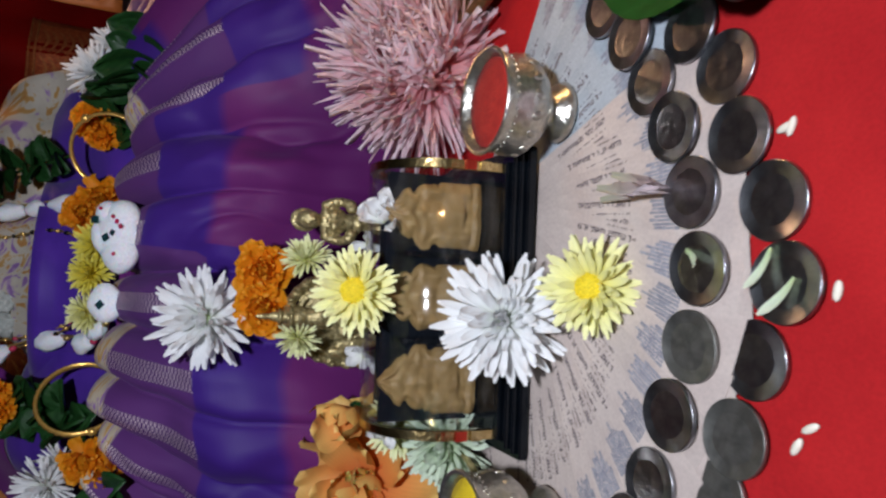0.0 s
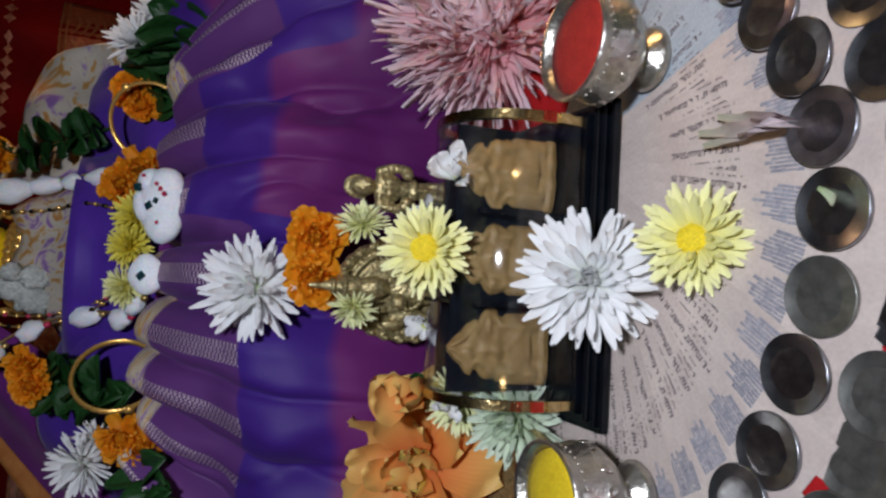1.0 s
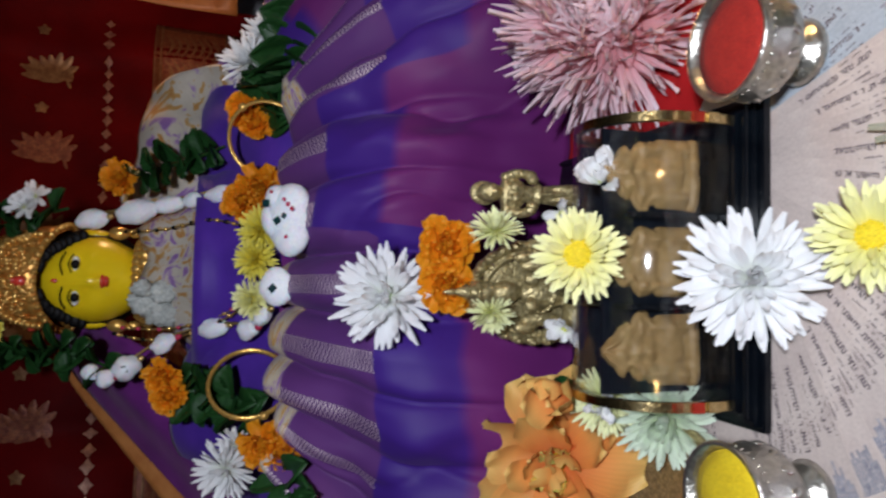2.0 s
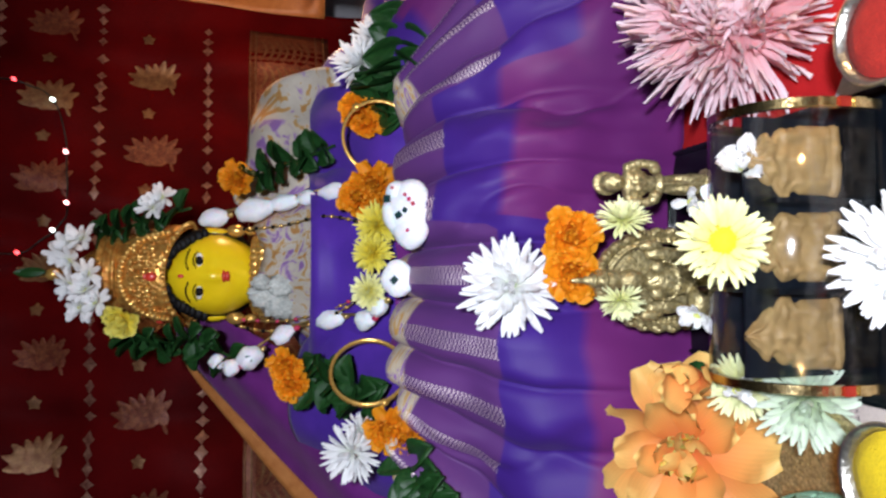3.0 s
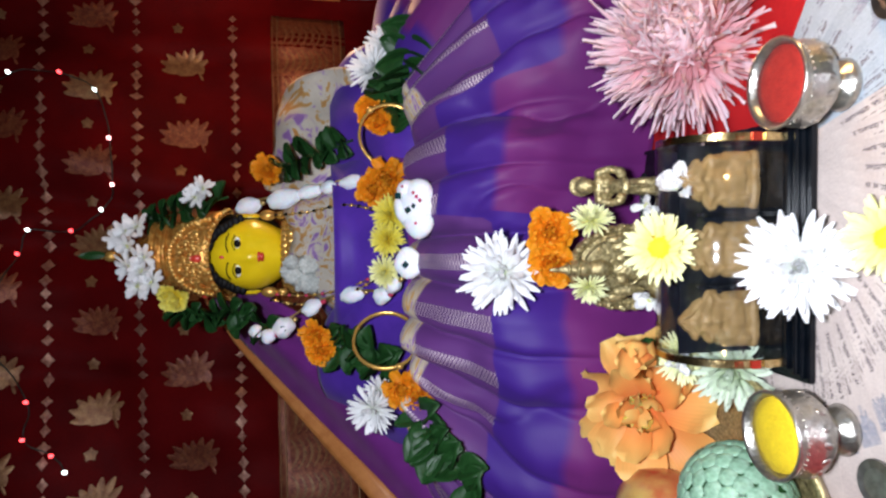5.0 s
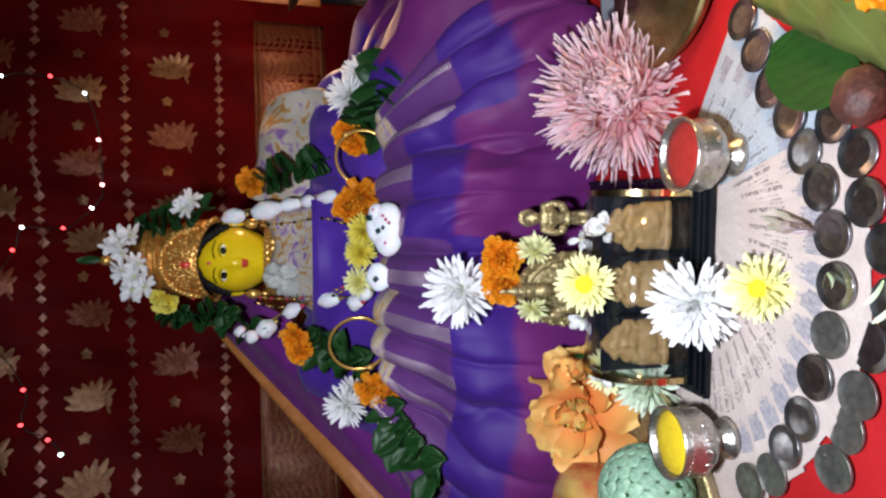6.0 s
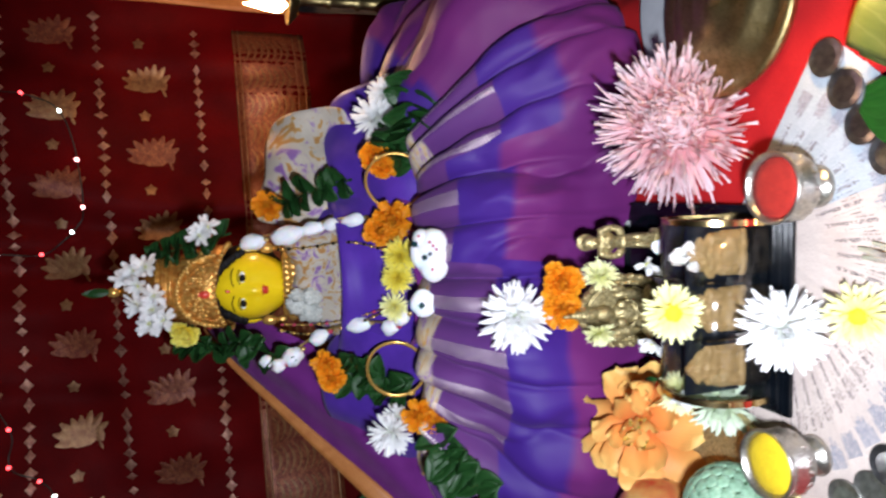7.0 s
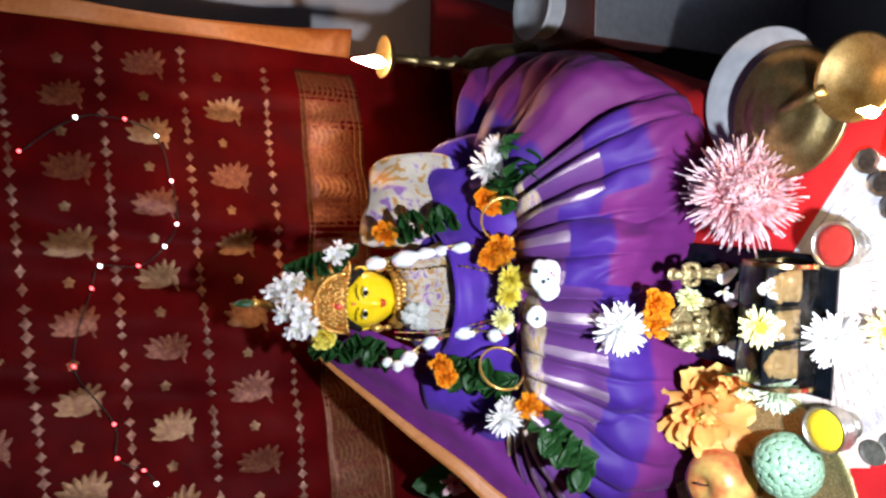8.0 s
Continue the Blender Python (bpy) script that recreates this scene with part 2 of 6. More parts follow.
M = dict(
    red_cloth=surface("red_cloth", (0.38, 0.012, 0.015), (0.45, 0.017, 0.019), 30, 0.75, relief=0.0002, fine=900, vary=0.18, spec=0.1),
    sari=sari_material(),
    plum=surface("plum_silk", (0.12, 0.016, 0.15), (0.16, 0.024, 0.20), 40, 0.5, relief=0.0002, fine=1400, vary=0.15, sheen=0.1, spec=0.15),
    violet=surface("blue_violet_silk", (0.060, 0.020, 0.26), (0.085, 0.028, 0.33), 40, 0.48, relief=0.0002, fine=1400, vary=0.15, sheen=0.1, spec=0.15),
    orange_border=surface("orange_silk_border", (0.46, 0.16, 0.04), (0.56, 0.22, 0.06), 120, 0.5, relief=0.0002),
    maroon=surface("maroon_silk", (0.058, 0.0015, 0.0022), (0.104, 0.0026, 0.0034), 14, 0.55, relief=0.0003, fine=900, vary=0.3, spec=0.03),
    zari=surface("gold_zari", (0.22, 0.085, 0.034), (0.37, 0.20, 0.085), 120, 0.45, 0.45, relief=0.0006, fine=700, vary=0.55),
    zari_rose=surface("rose_zari", (0.20, 0.055, 0.035), (0.46, 0.24, 0.16), 110, 0.45, 0.4, relief=0.0006, fine=600, vary=0.55),
    zari_dull=surface("dull_zari", (0.16, 0.022, 0.010), (0.31, 0.10, 0.040), 150, 0.5, 0.35, relief=0.0006, fine=600, vary=0.55),
    cream=print_material(),
    brocade=print_material("beige_brocade", 2.4, 0.75),
    white_petal=petal_material("white_petal", (0.84, 0.87, 0.76), (0.95, 0.96, 0.96), (0.97, 0.975, 0.98), sss=0.75, veins=0.97, low=0.97),
    lemon_petal=petal_material("lemon_petal", (0.88, 0.72, 0.03), (0.93, 0.90, 0.36), (0.94, 0.93, 0.52), sss=0.5),
    yellow_petal=petal_material("yellow_petal", (0.85, 0.60, 0.02), (0.93, 0.80, 0.08), (0.95, 0.87, 0.20), sss=0.7),
    pale_petal=petal_material("pale_petal", (0.66, 0.68, 0.16), (0.82, 0.84, 0.42), (0.86, 0.88, 0.52), sss=0.3),
    mint_petal=petal_material("mint_petal", (0.50, 0.62, 0.30), (0.66, 0.78, 0.56), (0.74, 0.84, 0.68)),
    marigold=petal_material("marigold_petal", (0.85, 0.22, 0.003), (0.97, 0.34, 0.006), (0.98, 0.41, 0.012), sss=0.8),
    pink_petal=petal_material("pink_petal", (0.86, 0.20, 0.20), (0.94, 0.45, 0.48), (0.96, 0.71, 0.75), sss=0.8, low=0.94, high=1.25),
    magenta_petal=petal_material("magenta_petal", (0.65, 0.05, 0.14), (0.75, 0.10, 0.25), (0.8, 0.2, 0.35)),
    wilted=petal_material("wilted_petal", (0.50, 0.50, 0.36), (0.62, 0.52, 0.48), (0.66, 0.54, 0.56)),
    peach_petal=petal_material("peach_petal", (0.74, 0.15, 0.035), (0.87, 0.34, 0.08), (0.90, 0.58, 0.17), sss=0.45, veins=0.95),
    cream_yellow=surface("cream_yellow_petal", (0.78, 0.52, 0.06), (0.82, 0.64, 0.18), 160, 0.6, relief=0.0003, vary=0.2, sss=0.3),
    pollen=surface("pollen_yellow", (0.82, 0.58, 0.01), (0.88, 0.68, 0.02), 500, 0.8, relief=0.001, fine=1200, vary=0.35),
    leaf=leaf_material("dark_leaf", (0.006, 0.032, 0.007), (0.014, 0.058, 0.013), (0.03, 0.085, 0.028)),
    leaf_light=leaf_material("light_leaf", (0.066, 0.088, 0.018), (0.105, 0.128, 0.032), (0.15, 0.17, 0.07)),
    betel=leaf_material("betel_leaf", (0.003, 0.038, 0.004), (0.006, 0.058, 0.007), (0.02, 0.09, 0.02)),
    yellow_paint=surface("yellow_enamel", (0.80, 0.56, 0.008), (0.86, 0.62, 0.012), 60, 0.28, relief=0.0, vary=0.06, coat=0.4),
    gold=surface("polished_gold", (0.85, 0.46, 0.10), (0.95, 0.60, 0.18), 300, 0.24, 0.68, relief=0.0002, fine=900, vary=0.2),
    copper_gold=surface("reddish_gold", (0.86, 0.30, 0.045), (1.0, 0.60, 0.15), 160, 0.27, 0.58, relief=0.0034, fine=210, vary=0.45),
    hair=surface("black_paint", (0.004, 0.0035, 0.004), (0.007, 0.006, 0.006), 200, 0.5, relief=0.0, spec=0.1),
    eye_white=surface("eye_white", (0.8, 0.8, 0.78), (0.82, 0.82, 0.8), 200, 0.3, relief=0.0, vary=0.05),
    lip_red=surface("lip_red", (0.55, 0.03, 0.02), (0.62, 0.05, 0.03), 200, 0.3, relief=0.0, vary=0.1),
    silver=surface("engraved_silver", (0.60, 0.57, 0.50), (0.72, 0.69, 0.62), 300, 0.30, 0.95, relief=0.0007, fine=420, vary=0.3),
    brass=surface("brass", (0.34, 0.26, 0.11), (0.46, 0.36, 0.17), 120, 0.42, 1.0, relief=0.0003, fine=500, vary=0.3),
    old_brass=surface("aged_brass", (0.46, 0.36, 0.15), (0.84, 0.70, 0.36), 420, 0.38, 0.62, relief=0.0014, fine=520, vary=0.55),
    kumkum=surface("vermilion_powder", (0.42, 0.012, 0.006), (0.52, 0.022, 0.010), 200, 0.9, relief=0.001, fine=900, vary=0.3),
    turmeric=surface("turmeric_powder", (0.70, 0.48, 0.004), (0.78, 0.56, 0.008), 200, 0.9, relief=0.001, fine=900, vary=0.2),
    acrylic=clear_plastic(),
    black_gloss=surface("black_gloss_plastic", (0.002, 0.003, 0.005), (0.004, 0.006, 0.009), 100, 0.13, relief=0.0, spec=0.30),
    navy=surface("navy_board", (0.004, 0.006, 0.010), (0.007, 0.010, 0.015), 100, 0.5, relief=0.0, spec=0.1),
    sandal=surface("carved_sandalwood", (0.27, 0.162, 0.055), (0.37, 0.235, 0.090), 120, 0.6, relief=0.0008, fine=300, vary=0.25),
    foil=surface("gold_foil", (0.80, 0.55, 0.22), (0.92, 0.72, 0.36), 220, 0.2, 1.0, relief=0.0004, fine=400, vary=0.35),
    red_foil=surface("red_foil", (0.5, 0.03, 0.02), (0.62, 0.06, 0.03), 220, 0.25, 0.7, relief=0.0),
    note_cream=surface("rose_banknote_paper", (0.49, 0.40, 0.365), (0.60, 0.51, 0.46), 60, 0.8, relief=0.0002, fine=700, vary=0.14),
    note_blue=surface("blue_banknote_paper", (0.33, 0.38, 0.43), (0.42, 0.47, 0.52), 50, 0.8, relief=0.0002, fine=700, vary=0.16),
    ink=surface("dark_ink", (0.09, 0.07, 0.08), (0.20, 0.16, 0.17), 600, 0.8, relief=0.0, vary=0.3),
    ink_pale=surface("pale_ink", (0.24, 0.24, 0.29), (0.40, 0.39, 0.43), 400, 0.8, relief=0.0, vary=0.3),
    coin_steel=surface("coin_steel", (0.38, 0.39, 0.42), (0.48, 0.49, 0.52), 300, 0.30, 1.0, relief=0.00015, fine=350, vary=0.3),
    coin_dull=surface("dull_coin", (0.30, 0.30, 0.28), (0.38, 0.38, 0.35), 300, 0.42, 0.9, relief=0.0002, fine=350, vary=0.3),
    cotton=surface("cotton_wool", (0.78, 0.80, 0.86), (0.84, 0.85, 0.88), 300, 0.95, relief=0.0012, fine=700, vary=0.12, sss=0.3),
    pale_cloth=surface("pale_cloth", (0.42, 0.45, 0.42), (0.58, 0.60, 0.56), 220, 0.9, relief=0.0010, fine=500, vary=0.3),
    red_dot=surface("red_paint", (0.5, 0.02, 0.08), (0.6, 0.03, 0.1), 300, 0.5, relief=0.0),
    dark_dot=surface("dark_green_foil", (0.005, 0.03, 0.04), (0.01, 0.05, 0.05), 300, 0.3, relief=0.0),
    apple=surface("apple_skin", (0.45, 0.06, 0.03), (0.62, 0.45, 0.12), 42, 0.3, relief=0.0, vary=0.15, coat=0.3),
    custard=surface("custard_apple_skin", (0.20, 0.38, 0.24), (0.36, 0.56, 0.40), 90, 0.6, relief=0.0006, fine=600, vary=0.3),
    nut=surface("brown_nut", (0.06, 0.017, 0.011), (0.14, 0.038, 0.024), 90, 0.62, relief=0.0012, fine=400, vary=0.5),
    steel=surface("steel", (0.5, 0.52, 0.54), (0.6, 0.62, 0.64), 100, 0.3, 0.9, relief=0.0001, vary=0.1),
    white_metal=surface("white_enamel", (0.30, 0.32, 0.34), (0.38, 0.40, 0.42), 60, 0.4, relief=0.0, vary=0.06),
    rice=surface("rice", (0.72, 0.66, 0.54), (0.8, 0.75, 0.64), 300, 0.6, relief=0.0, vary=0.1),
    wall=surface("grey_plaster", (0.58, 0.56, 0.58), (0.66, 0.63, 0.64), 5, 0.85, relief=0.0004, fine=200, vary=0.1),
    floor=surface("grey_floor_tile", (0.28, 0.31, 0.40), (0.33, 0.36, 0.45), 4, 0.35, relief=0.0, fine=200, vary=0.1),
    wood=surface("dark_stained_wood", (0.06, 0.012, 0.012), (0.09, 0.02, 0.018), 30, 0.45, relief=0.0004, fine=260, vary=0.35),
    wire=surface("dark_green_wire", (0.006, 0.012, 0.008), (0.01, 0.02, 0.012), 300, 0.5, relief=0.0),
    flame=glow("flame", (1.0, 0.60, 0.26), 280.0),
    tall_flame=glow("tall_flame", (1.0, 0.55, 0.28), 340.0),
    bulb_red=glow("red_bulb", (1.0, 0.06, 0.07), 5.0),
    bulb_white=glow("white_bulb", (0.85, 1.0, 0.95), 6.0),
    bulb_pink=glow("pink_bulb", (1.0, 0.42, 0.42), 7.0),
    thread=surface("gold_thread", (0.62, 0.42, 0.14), (0.75, 0.55, 0.22), 500, 0.35, 0.8, relief=0.0),
    wick=surface("wick", (0.1, 0.08, 0.06), (0.2, 0.15, 0.1), 300, 0.9, relief=0.0),
)


# ---- mesh helpers ----
def mesh_of(name, verts, faces, mats, uvs=None, slots=None, smooth=True):
    me = bpy.data.meshes.new(name)
    me.from_pydata([tuple(v) for v in verts], [], faces)
    for mt in (mats if isinstance(mats, (list, tuple)) else [mats]):
        me.materials.append(mt)
    if uvs is not None:
        lay = me.uv_layers.new(name="UVMap")
        for lp in me.loops:
            lay.data[lp.index].uv = uvs[lp.vertex_index]
    if slots is not None:
        me.polygons.foreach_set("material_index", slots)
    me.polygons.foreach_set("use_smooth", [smooth] * len(me.polygons))
    me.update()
    return me


def from_bm(name, bm, mat, smooth=True):
    bmesh.ops.recalc_face_normals(bm, faces=bm.faces)
    me = bpy.data.meshes.new(name)
    bm.to_mesh(me)
    bm.free()
    for mt in (mat if isinstance(mat, (list, tuple)) else [mat]):
        me.materials.append(mt)
    me.polygons.foreach_set("use_smooth", [smooth] * len(me.polygons))
    return me


def part(name, me, parent=None, m=None, label=""):
    ob = new(name, me)
    if parent is not None:
        ob.parent = parent
    if m is not None:
        ob.matrix_basis = m
    return tagged(ob, label)


def thing(name, label, category, m=None, group="", kind="", me=None):
    ob = new(name, me)
    if m is not None:
        ob.matrix_basis = m
    return tagged(ob, label, category, group, kind)


def facing(loc, normal, spin=0.0):
    """A pose whose z points along normal."""
    q = Vector(normal).to_track_quat("Z", "Y")
    return Matrix.Translation(loc) @ q.to_matrix().to_4x4() @ pose(0, 0, 0, 0, 0, spin)


def box_mesh(name, size, mat, bevel=0.0, taper=1.0, smooth=False):
    bm = bmesh.new()
    bmesh.ops.create_cube(bm, size=1)
    for v in bm.verts:
        k = taper if v.co.z > 0 else 1.0
        v.co = Vector((v.co.x * size[0] * k, v.co.y * size[1] * k, v.co.z * size[2]))
    if bevel:
        bmesh.ops.bevel(bm, geom=bm.edges[:], offset=bevel, segments=2, affect="EDGES")
    return from_bm(name, bm, mat, smooth)


def lathe_mesh(name, profile, mat, seg=40, caps=True, wob=0.0, slots=None):
    """Turns (radius, height) pairs about z."""
    vs, fs, ms = [], [], []
    for i, (r, z) in enumerate(profile):
        for k in range(seg):
            a = 2 * math.pi * k / seg
            rr = r * (1 + wob * math.sin(5 * a + i))
            vs.append((rr * math.cos(a), rr * math.sin(a), z))
    for i in range(len(profile) - 1):
        for k in range(seg):
            a, b = i * seg + k, i * seg + (k + 1) % seg
            fs.append((a, b, b + seg, a + seg))
            ms.append(slots[i] if slots else 0)
    if caps:
        fs.append(tuple(reversed(range(seg))))
        fs.append(tuple((len(profile) - 1) * seg + k for k in range(seg)))
        ms += [slots[0] if slots else 0, slots[-1] if slots else 0]
    return mesh_of(name, vs, fs, mat, slots=ms)


def tube_mesh(name, pts, radius, mat, seg=6, closed=False):
    """A round wire along points."""
    pts = [Vector(p) for p in pts]
    n = len(pts)
    vs, fs = [], []
    for i, p in enumerate(pts):
        if closed:
            d = pts[(i + 1) % n] - pts[i - 1]
        else:
            d = pts[min(i + 1, n - 1)] - pts[max(i - 1, 0)]
        q = d.to_track_quat("Z", "Y")
        r = radius[i] if isinstance(radius, (list, tuple)) else radius
        for k in range(seg):
            a = 2 * math.pi * k / seg
            vs.append(p + q @ Vector((r * math.cos(a), r * math.sin(a), 0)))
    for i in range(n if closed else n - 1):
        j = (i + 1) % n
        for k in range(seg):
            fs.append((i * seg + k, i * seg + (k + 1) % seg, j * seg + (k + 1) % seg, j * seg + k))
    if not closed:
        fs.append(tuple(reversed(range(seg))))
        fs.append(tuple((n - 1) * seg + k for k in range(seg)))
    return mesh_of(name, vs, fs, mat)


def blob_mesh(name, size, mat, rough=0.1, seed=0, freq=2.5, seg=20):
    """A lumpy ellipsoid."""
    bm = bmesh.new()
    bmesh.ops.create_uvsphere(bm, u_segments=seg, v_segments=seg * 2 // 3, radius=1)
    for v in bm.verts:
        n = noise.noise(v.co * freq + Vector((seed * 7.1, seed * 3.3, 0)))
        v.co = Vector((v.co.x * size[0], v.co.y * size[1], v.co.z * size[2])) * (1 + rough * n)
    return from_bm(name, bm, mat)


def spline(pts, n):
    """n points on a smooth curve through pts (numpy)."""
    p = np.array(pts, float)
    t = np.linspace(0, len(p) - 1, n)
    out = []
    for s in t:
        i = min(int(s), len(p) - 2)
        f = s - i
        a, b, c, d = p[max(i - 1, 0)], p[i], p[i + 1], p[min(i + 2, len(p) - 1)]
        out.append(0.5 * (2 * b + (c - a) * f + (2 * a - 5 * b + 4 * c - d) * f * f + (3 * b - a - 3 * c + d) * f ** 3))
    return np.array(out)


def sheet_mesh(name, point, nu, nv, mat, thick=0.0008, across=None):
    """A cloth sheet with thickness: point(u, v) gives the place and the normal is found from it. UV follows u, v."""
    P = np.array([[point(i / (nu - 1), j / (nv - 1)) for j in range(nv)] for i in range(nu)], float)
    du, dv = np.gradient(P, axis=0), np.gradient(P, axis=1)
    N = np.cross(du, dv)
    N /= np.linalg.norm(N, axis=2, keepdims=True) + 1e-12
    top, bot = P.reshape(-1, 3), (P - N * thick).reshape(-1, 3)
    off = nu * nv
    fs = []
    for i in range(nu - 1):
        for j in range(nv - 1):
            a = i * nv + j
            fs.append((a, a + nv, a + nv + 1, a + 1))
            fs.append((a + off, a + 1 + off, a + nv + 1 + off, a + nv + off))
    rim = [i * nv for i in range(nu)] + [(nu - 1) * nv + j for j in range(1, nv)] + [i * nv + nv - 1 for i in range(nu - 2, -1, -1)] + [j for j in range(nv - 2, 0, -1)]
    for a, b in zip(rim, rim[1:] + rim[:1]):
        fs.append((a, a + off, b + off, b))
    uv = [(across[i] if across is not None else i / (nu - 1), j / (nv - 1)) for i in range(nu) for j in range(nv)] * 2
    return mesh_of(name, np.concatenate([top, bot]), fs, mat, uvs=uv)


# ---- petals and flowers ----
def petal_points(length, width, curl, cup, tip=0.25, nu=5, nv=3, wave=0.0, shape=1.0):
    """A petal that grows along +y from the origin and curls up towards +z."""
    vs, uv, fs = [], [], []
    for i in range(nu + 1):
        s = i / nu
        a = curl * s
        y = length * (math.sin(a) / curl if abs(curl) > 1e-3 else s)
        z = length * ((1 - math.cos(a)) / curl if abs(curl) > 1e-3 else 0)
        w = width * 0.5 * ((0.35 + 0.65 * math.sin(min(1, s * 1.25) * math.pi / 2) ** shape) if s < 0.72 else 1.0 - (1 - tip) * ((s - 0.72) / 0.28) ** 1.6)
        if tip < 0.05:
            w = width * 0.5 * min(1.0, 0.4 + 2.4 * s) * (1.02 - s) ** 0.75
        for j in range(nv):
            t = 2 * j / (nv - 1) - 1
            vs.append((w * t, y, z + cup * w * t * t + wave * length * (math.sin(7 * s + 3 * t) * s + 1.6 * abs(t) ** 1.5 * math.sin(13 * s + 4 * t) * s)))
            uv.append(((t + 1) / 2, s))
    for i in range(nu):
        for j in range(nv - 1):
            a = i * nv + j
            fs.append((a, a + 1, a + nv + 1, a + nv))
    return vs, fs, uv


def flower(name, label, loc, normal, rings, mat, heart=None, group="", seed=0, joined=False, jitter=9.0, base=0.0, back=None, fine=()):
    """rings: (count, tilt from the face in degrees, length, width, curl, cup[, tip, wave]). Petals are parts, or one part where too small to pick apart."""
    rnd = random.Random(seed)
    root = thing(name, label, "flower", facing(loc, normal, rnd.uniform(0, 360)), group)
    jv, jf, ju = [], [], []
    for ri, ring in enumerate(list(rings) + list(fine)):
        loose = joined or ri >= len(rings)
        cnt, tilt, ln, wd, curl, cup = ring[:6]
        tip = ring[6] if len(ring) > 6 else 0.25
        wave = ring[7] if len(ring) > 7 else 0.0
        forms = []
        for _ in range(6 if tip < 0.05 else 3):
            forms.append(petal_points(ln * rnd.uniform(0.88, 1.1), wd * rnd.uniform(0.85, 1.12), curl + rnd.uniform(-0.2, 0.2) * (4.0 if tip < 0.05 else 1.0), cup, tip, wave=wave, nu=9 if wave else 5, nv=7 if wave else 3))
        meshes = None if loose else [mesh_of("petal", v, f, mat, uvs=u) for v, f, u in forms]
        for k in range(cnt):
            a = 360 * (k + 0.5 * (ri % 2)) / cnt + rnd.uniform(-jitter, jitter)
            m = pose(0, 0, base + ri * ln * 0.015, 0, 0, a) @ pose(0, ln * 0.06, 0, tilt + rnd.uniform(-jitter, jitter), rnd.uniform(-jitter, jitter) * 1.3, 0) @ Matrix.Diagonal((1, rnd.uniform(0.88, 1.08), 1, 1))
            if loose:
                v, f, u = forms[rnd.randrange(len(forms))] if tip < 0.05 else forms[k % 3]
                o = len(jv)
                jv += [m @ Vector(q) for q in v]
                jf += [tuple(i + o for i in q) for q in f]
                ju += u
            else:
                part("petal", meshes[rnd.randrange(len(meshes))] if tip < 0.05 else meshes[k % 3], root, m)
    if jv:
        part("petals" if joined else "fine_petals", mesh_of("petals", jv, jf, mat, uvs=ju), root)
    if heart:
        r, h, hm = heart
        part("heart", blob_mesh("heart", (r, r, h), hm, 0.25, seed, 5.0, 14), root, pose(0, 0, base + h * 0.3))
    if back:
        r, bm_ = back
        part("calyx", lathe_mesh("calyx", [(0.0008, -r * 1.6), (0.0012, -r * 0.8), (r * 0.6, -r * 0.3), (r, 0.0)], bm_, 10), root)
    return root


def mum(name, label, loc, normal, R, mat, heart=None, seed=0, joined=False, group="", full=1.0, broad=1.0):
    """A chrysanthemum head: rings of narrow strap petals."""
    n = lambda k: max(5, int(k * full))
    b = broad
    rings = [(n(24), -14, R, R * 0.15 * b, 0.30, 0.8, 0.3), (n(24), 0, R * 1.02, R * 0.15 * b, 0.45, 0.8, 0.3), (n(22), 14, R * 0.95, R * 0.15 * b, 0.55, 0.8, 0.3), (n(20), 28, R * 0.86, R * 0.14 * b, 0.65, 0.8, 0.3), (n(17), 42, R * 0.74, R * 0.14 * b, 0.7, 0.8, 0.3), (n(13), 58, R * 0.58, R * 0.13 * b, 0.7, 0.8, 0.35), (n(8), 74, R * 0.42, R * 0.12 * b, 0.6, 0.8, 0.35)]
    if heart and heart[0] > R * 0.3:
        rings = rings[:4]
    return flower(name, label, loc, normal, rings, mat, heart, group, seed, joined, back=(R * 0.28, M["leaf"]))


def marigold(loc, normal, R, seed=0, label="orange marigold head with ruffled petals in the garland", name="marigold", mat=None):
    rings = [(13, 0, R, R * 0.62, 0.5, 0.6, 0.7, 0.06), (12, 22, R * 0.86, R * 0.55, 0.7, 0.7, 0.7, 0.07), (10, 42, R * 0.72, R * 0.5, 0.8, 0.8, 0.7, 0.08), (8, 60, R * 0.58, R * 0.42, 0.8, 0.8, 0.7, 0.08), (5, 78, R * 0.45, R * 0.32, 0.6, 0.8, 0.7, 0.08)]
    return flower(name, label, loc, normal, rings, mat or M["marigold"], None, "marigolds on the sari", seed, True, 14.0, back=(R * 0.4, M["leaf"]))


def leaf_mesh(name, length, width, mat, fold=0.4, curl=0.5, pleats=0):
    nu, nv = 9, 7
    vs, uv, fs = [], [], []
    for i in range(nu + 1):
        s = i / nu
        w = width * 0.5 * (math.sin(math.pi * min(1, 0.06 + s * 0.94)) ** 0.75) * (1.15 - 0.3 * s) + 0.0006
        a = curl * s
        for j in range(nv):
            t = 2 * j / (nv - 1) - 1
            vs.append((w * t, length * s * math.cos(a * 0.5), length * s * math.sin(a * 0.5) * 0.6 + fold * w * abs(t) + pleats * 0.0016 * math.cos(t * 9)))
            uv.append(((t + 1) / 2, s))
    for i in range(nu):
        for j in range(nv - 1):
            a = i * nv + j
            fs.append((a, a + 1, a + nv + 1, a + nv))
    n = len(vs)
    vs += [(x, y, z - 0.0005) for x, y, z in vs]
    uv += uv
    fs += [tuple(reversed([q + n for q in f])) for f in fs]
    return mesh_of(name, vs, fs, mat, uvs=uv)


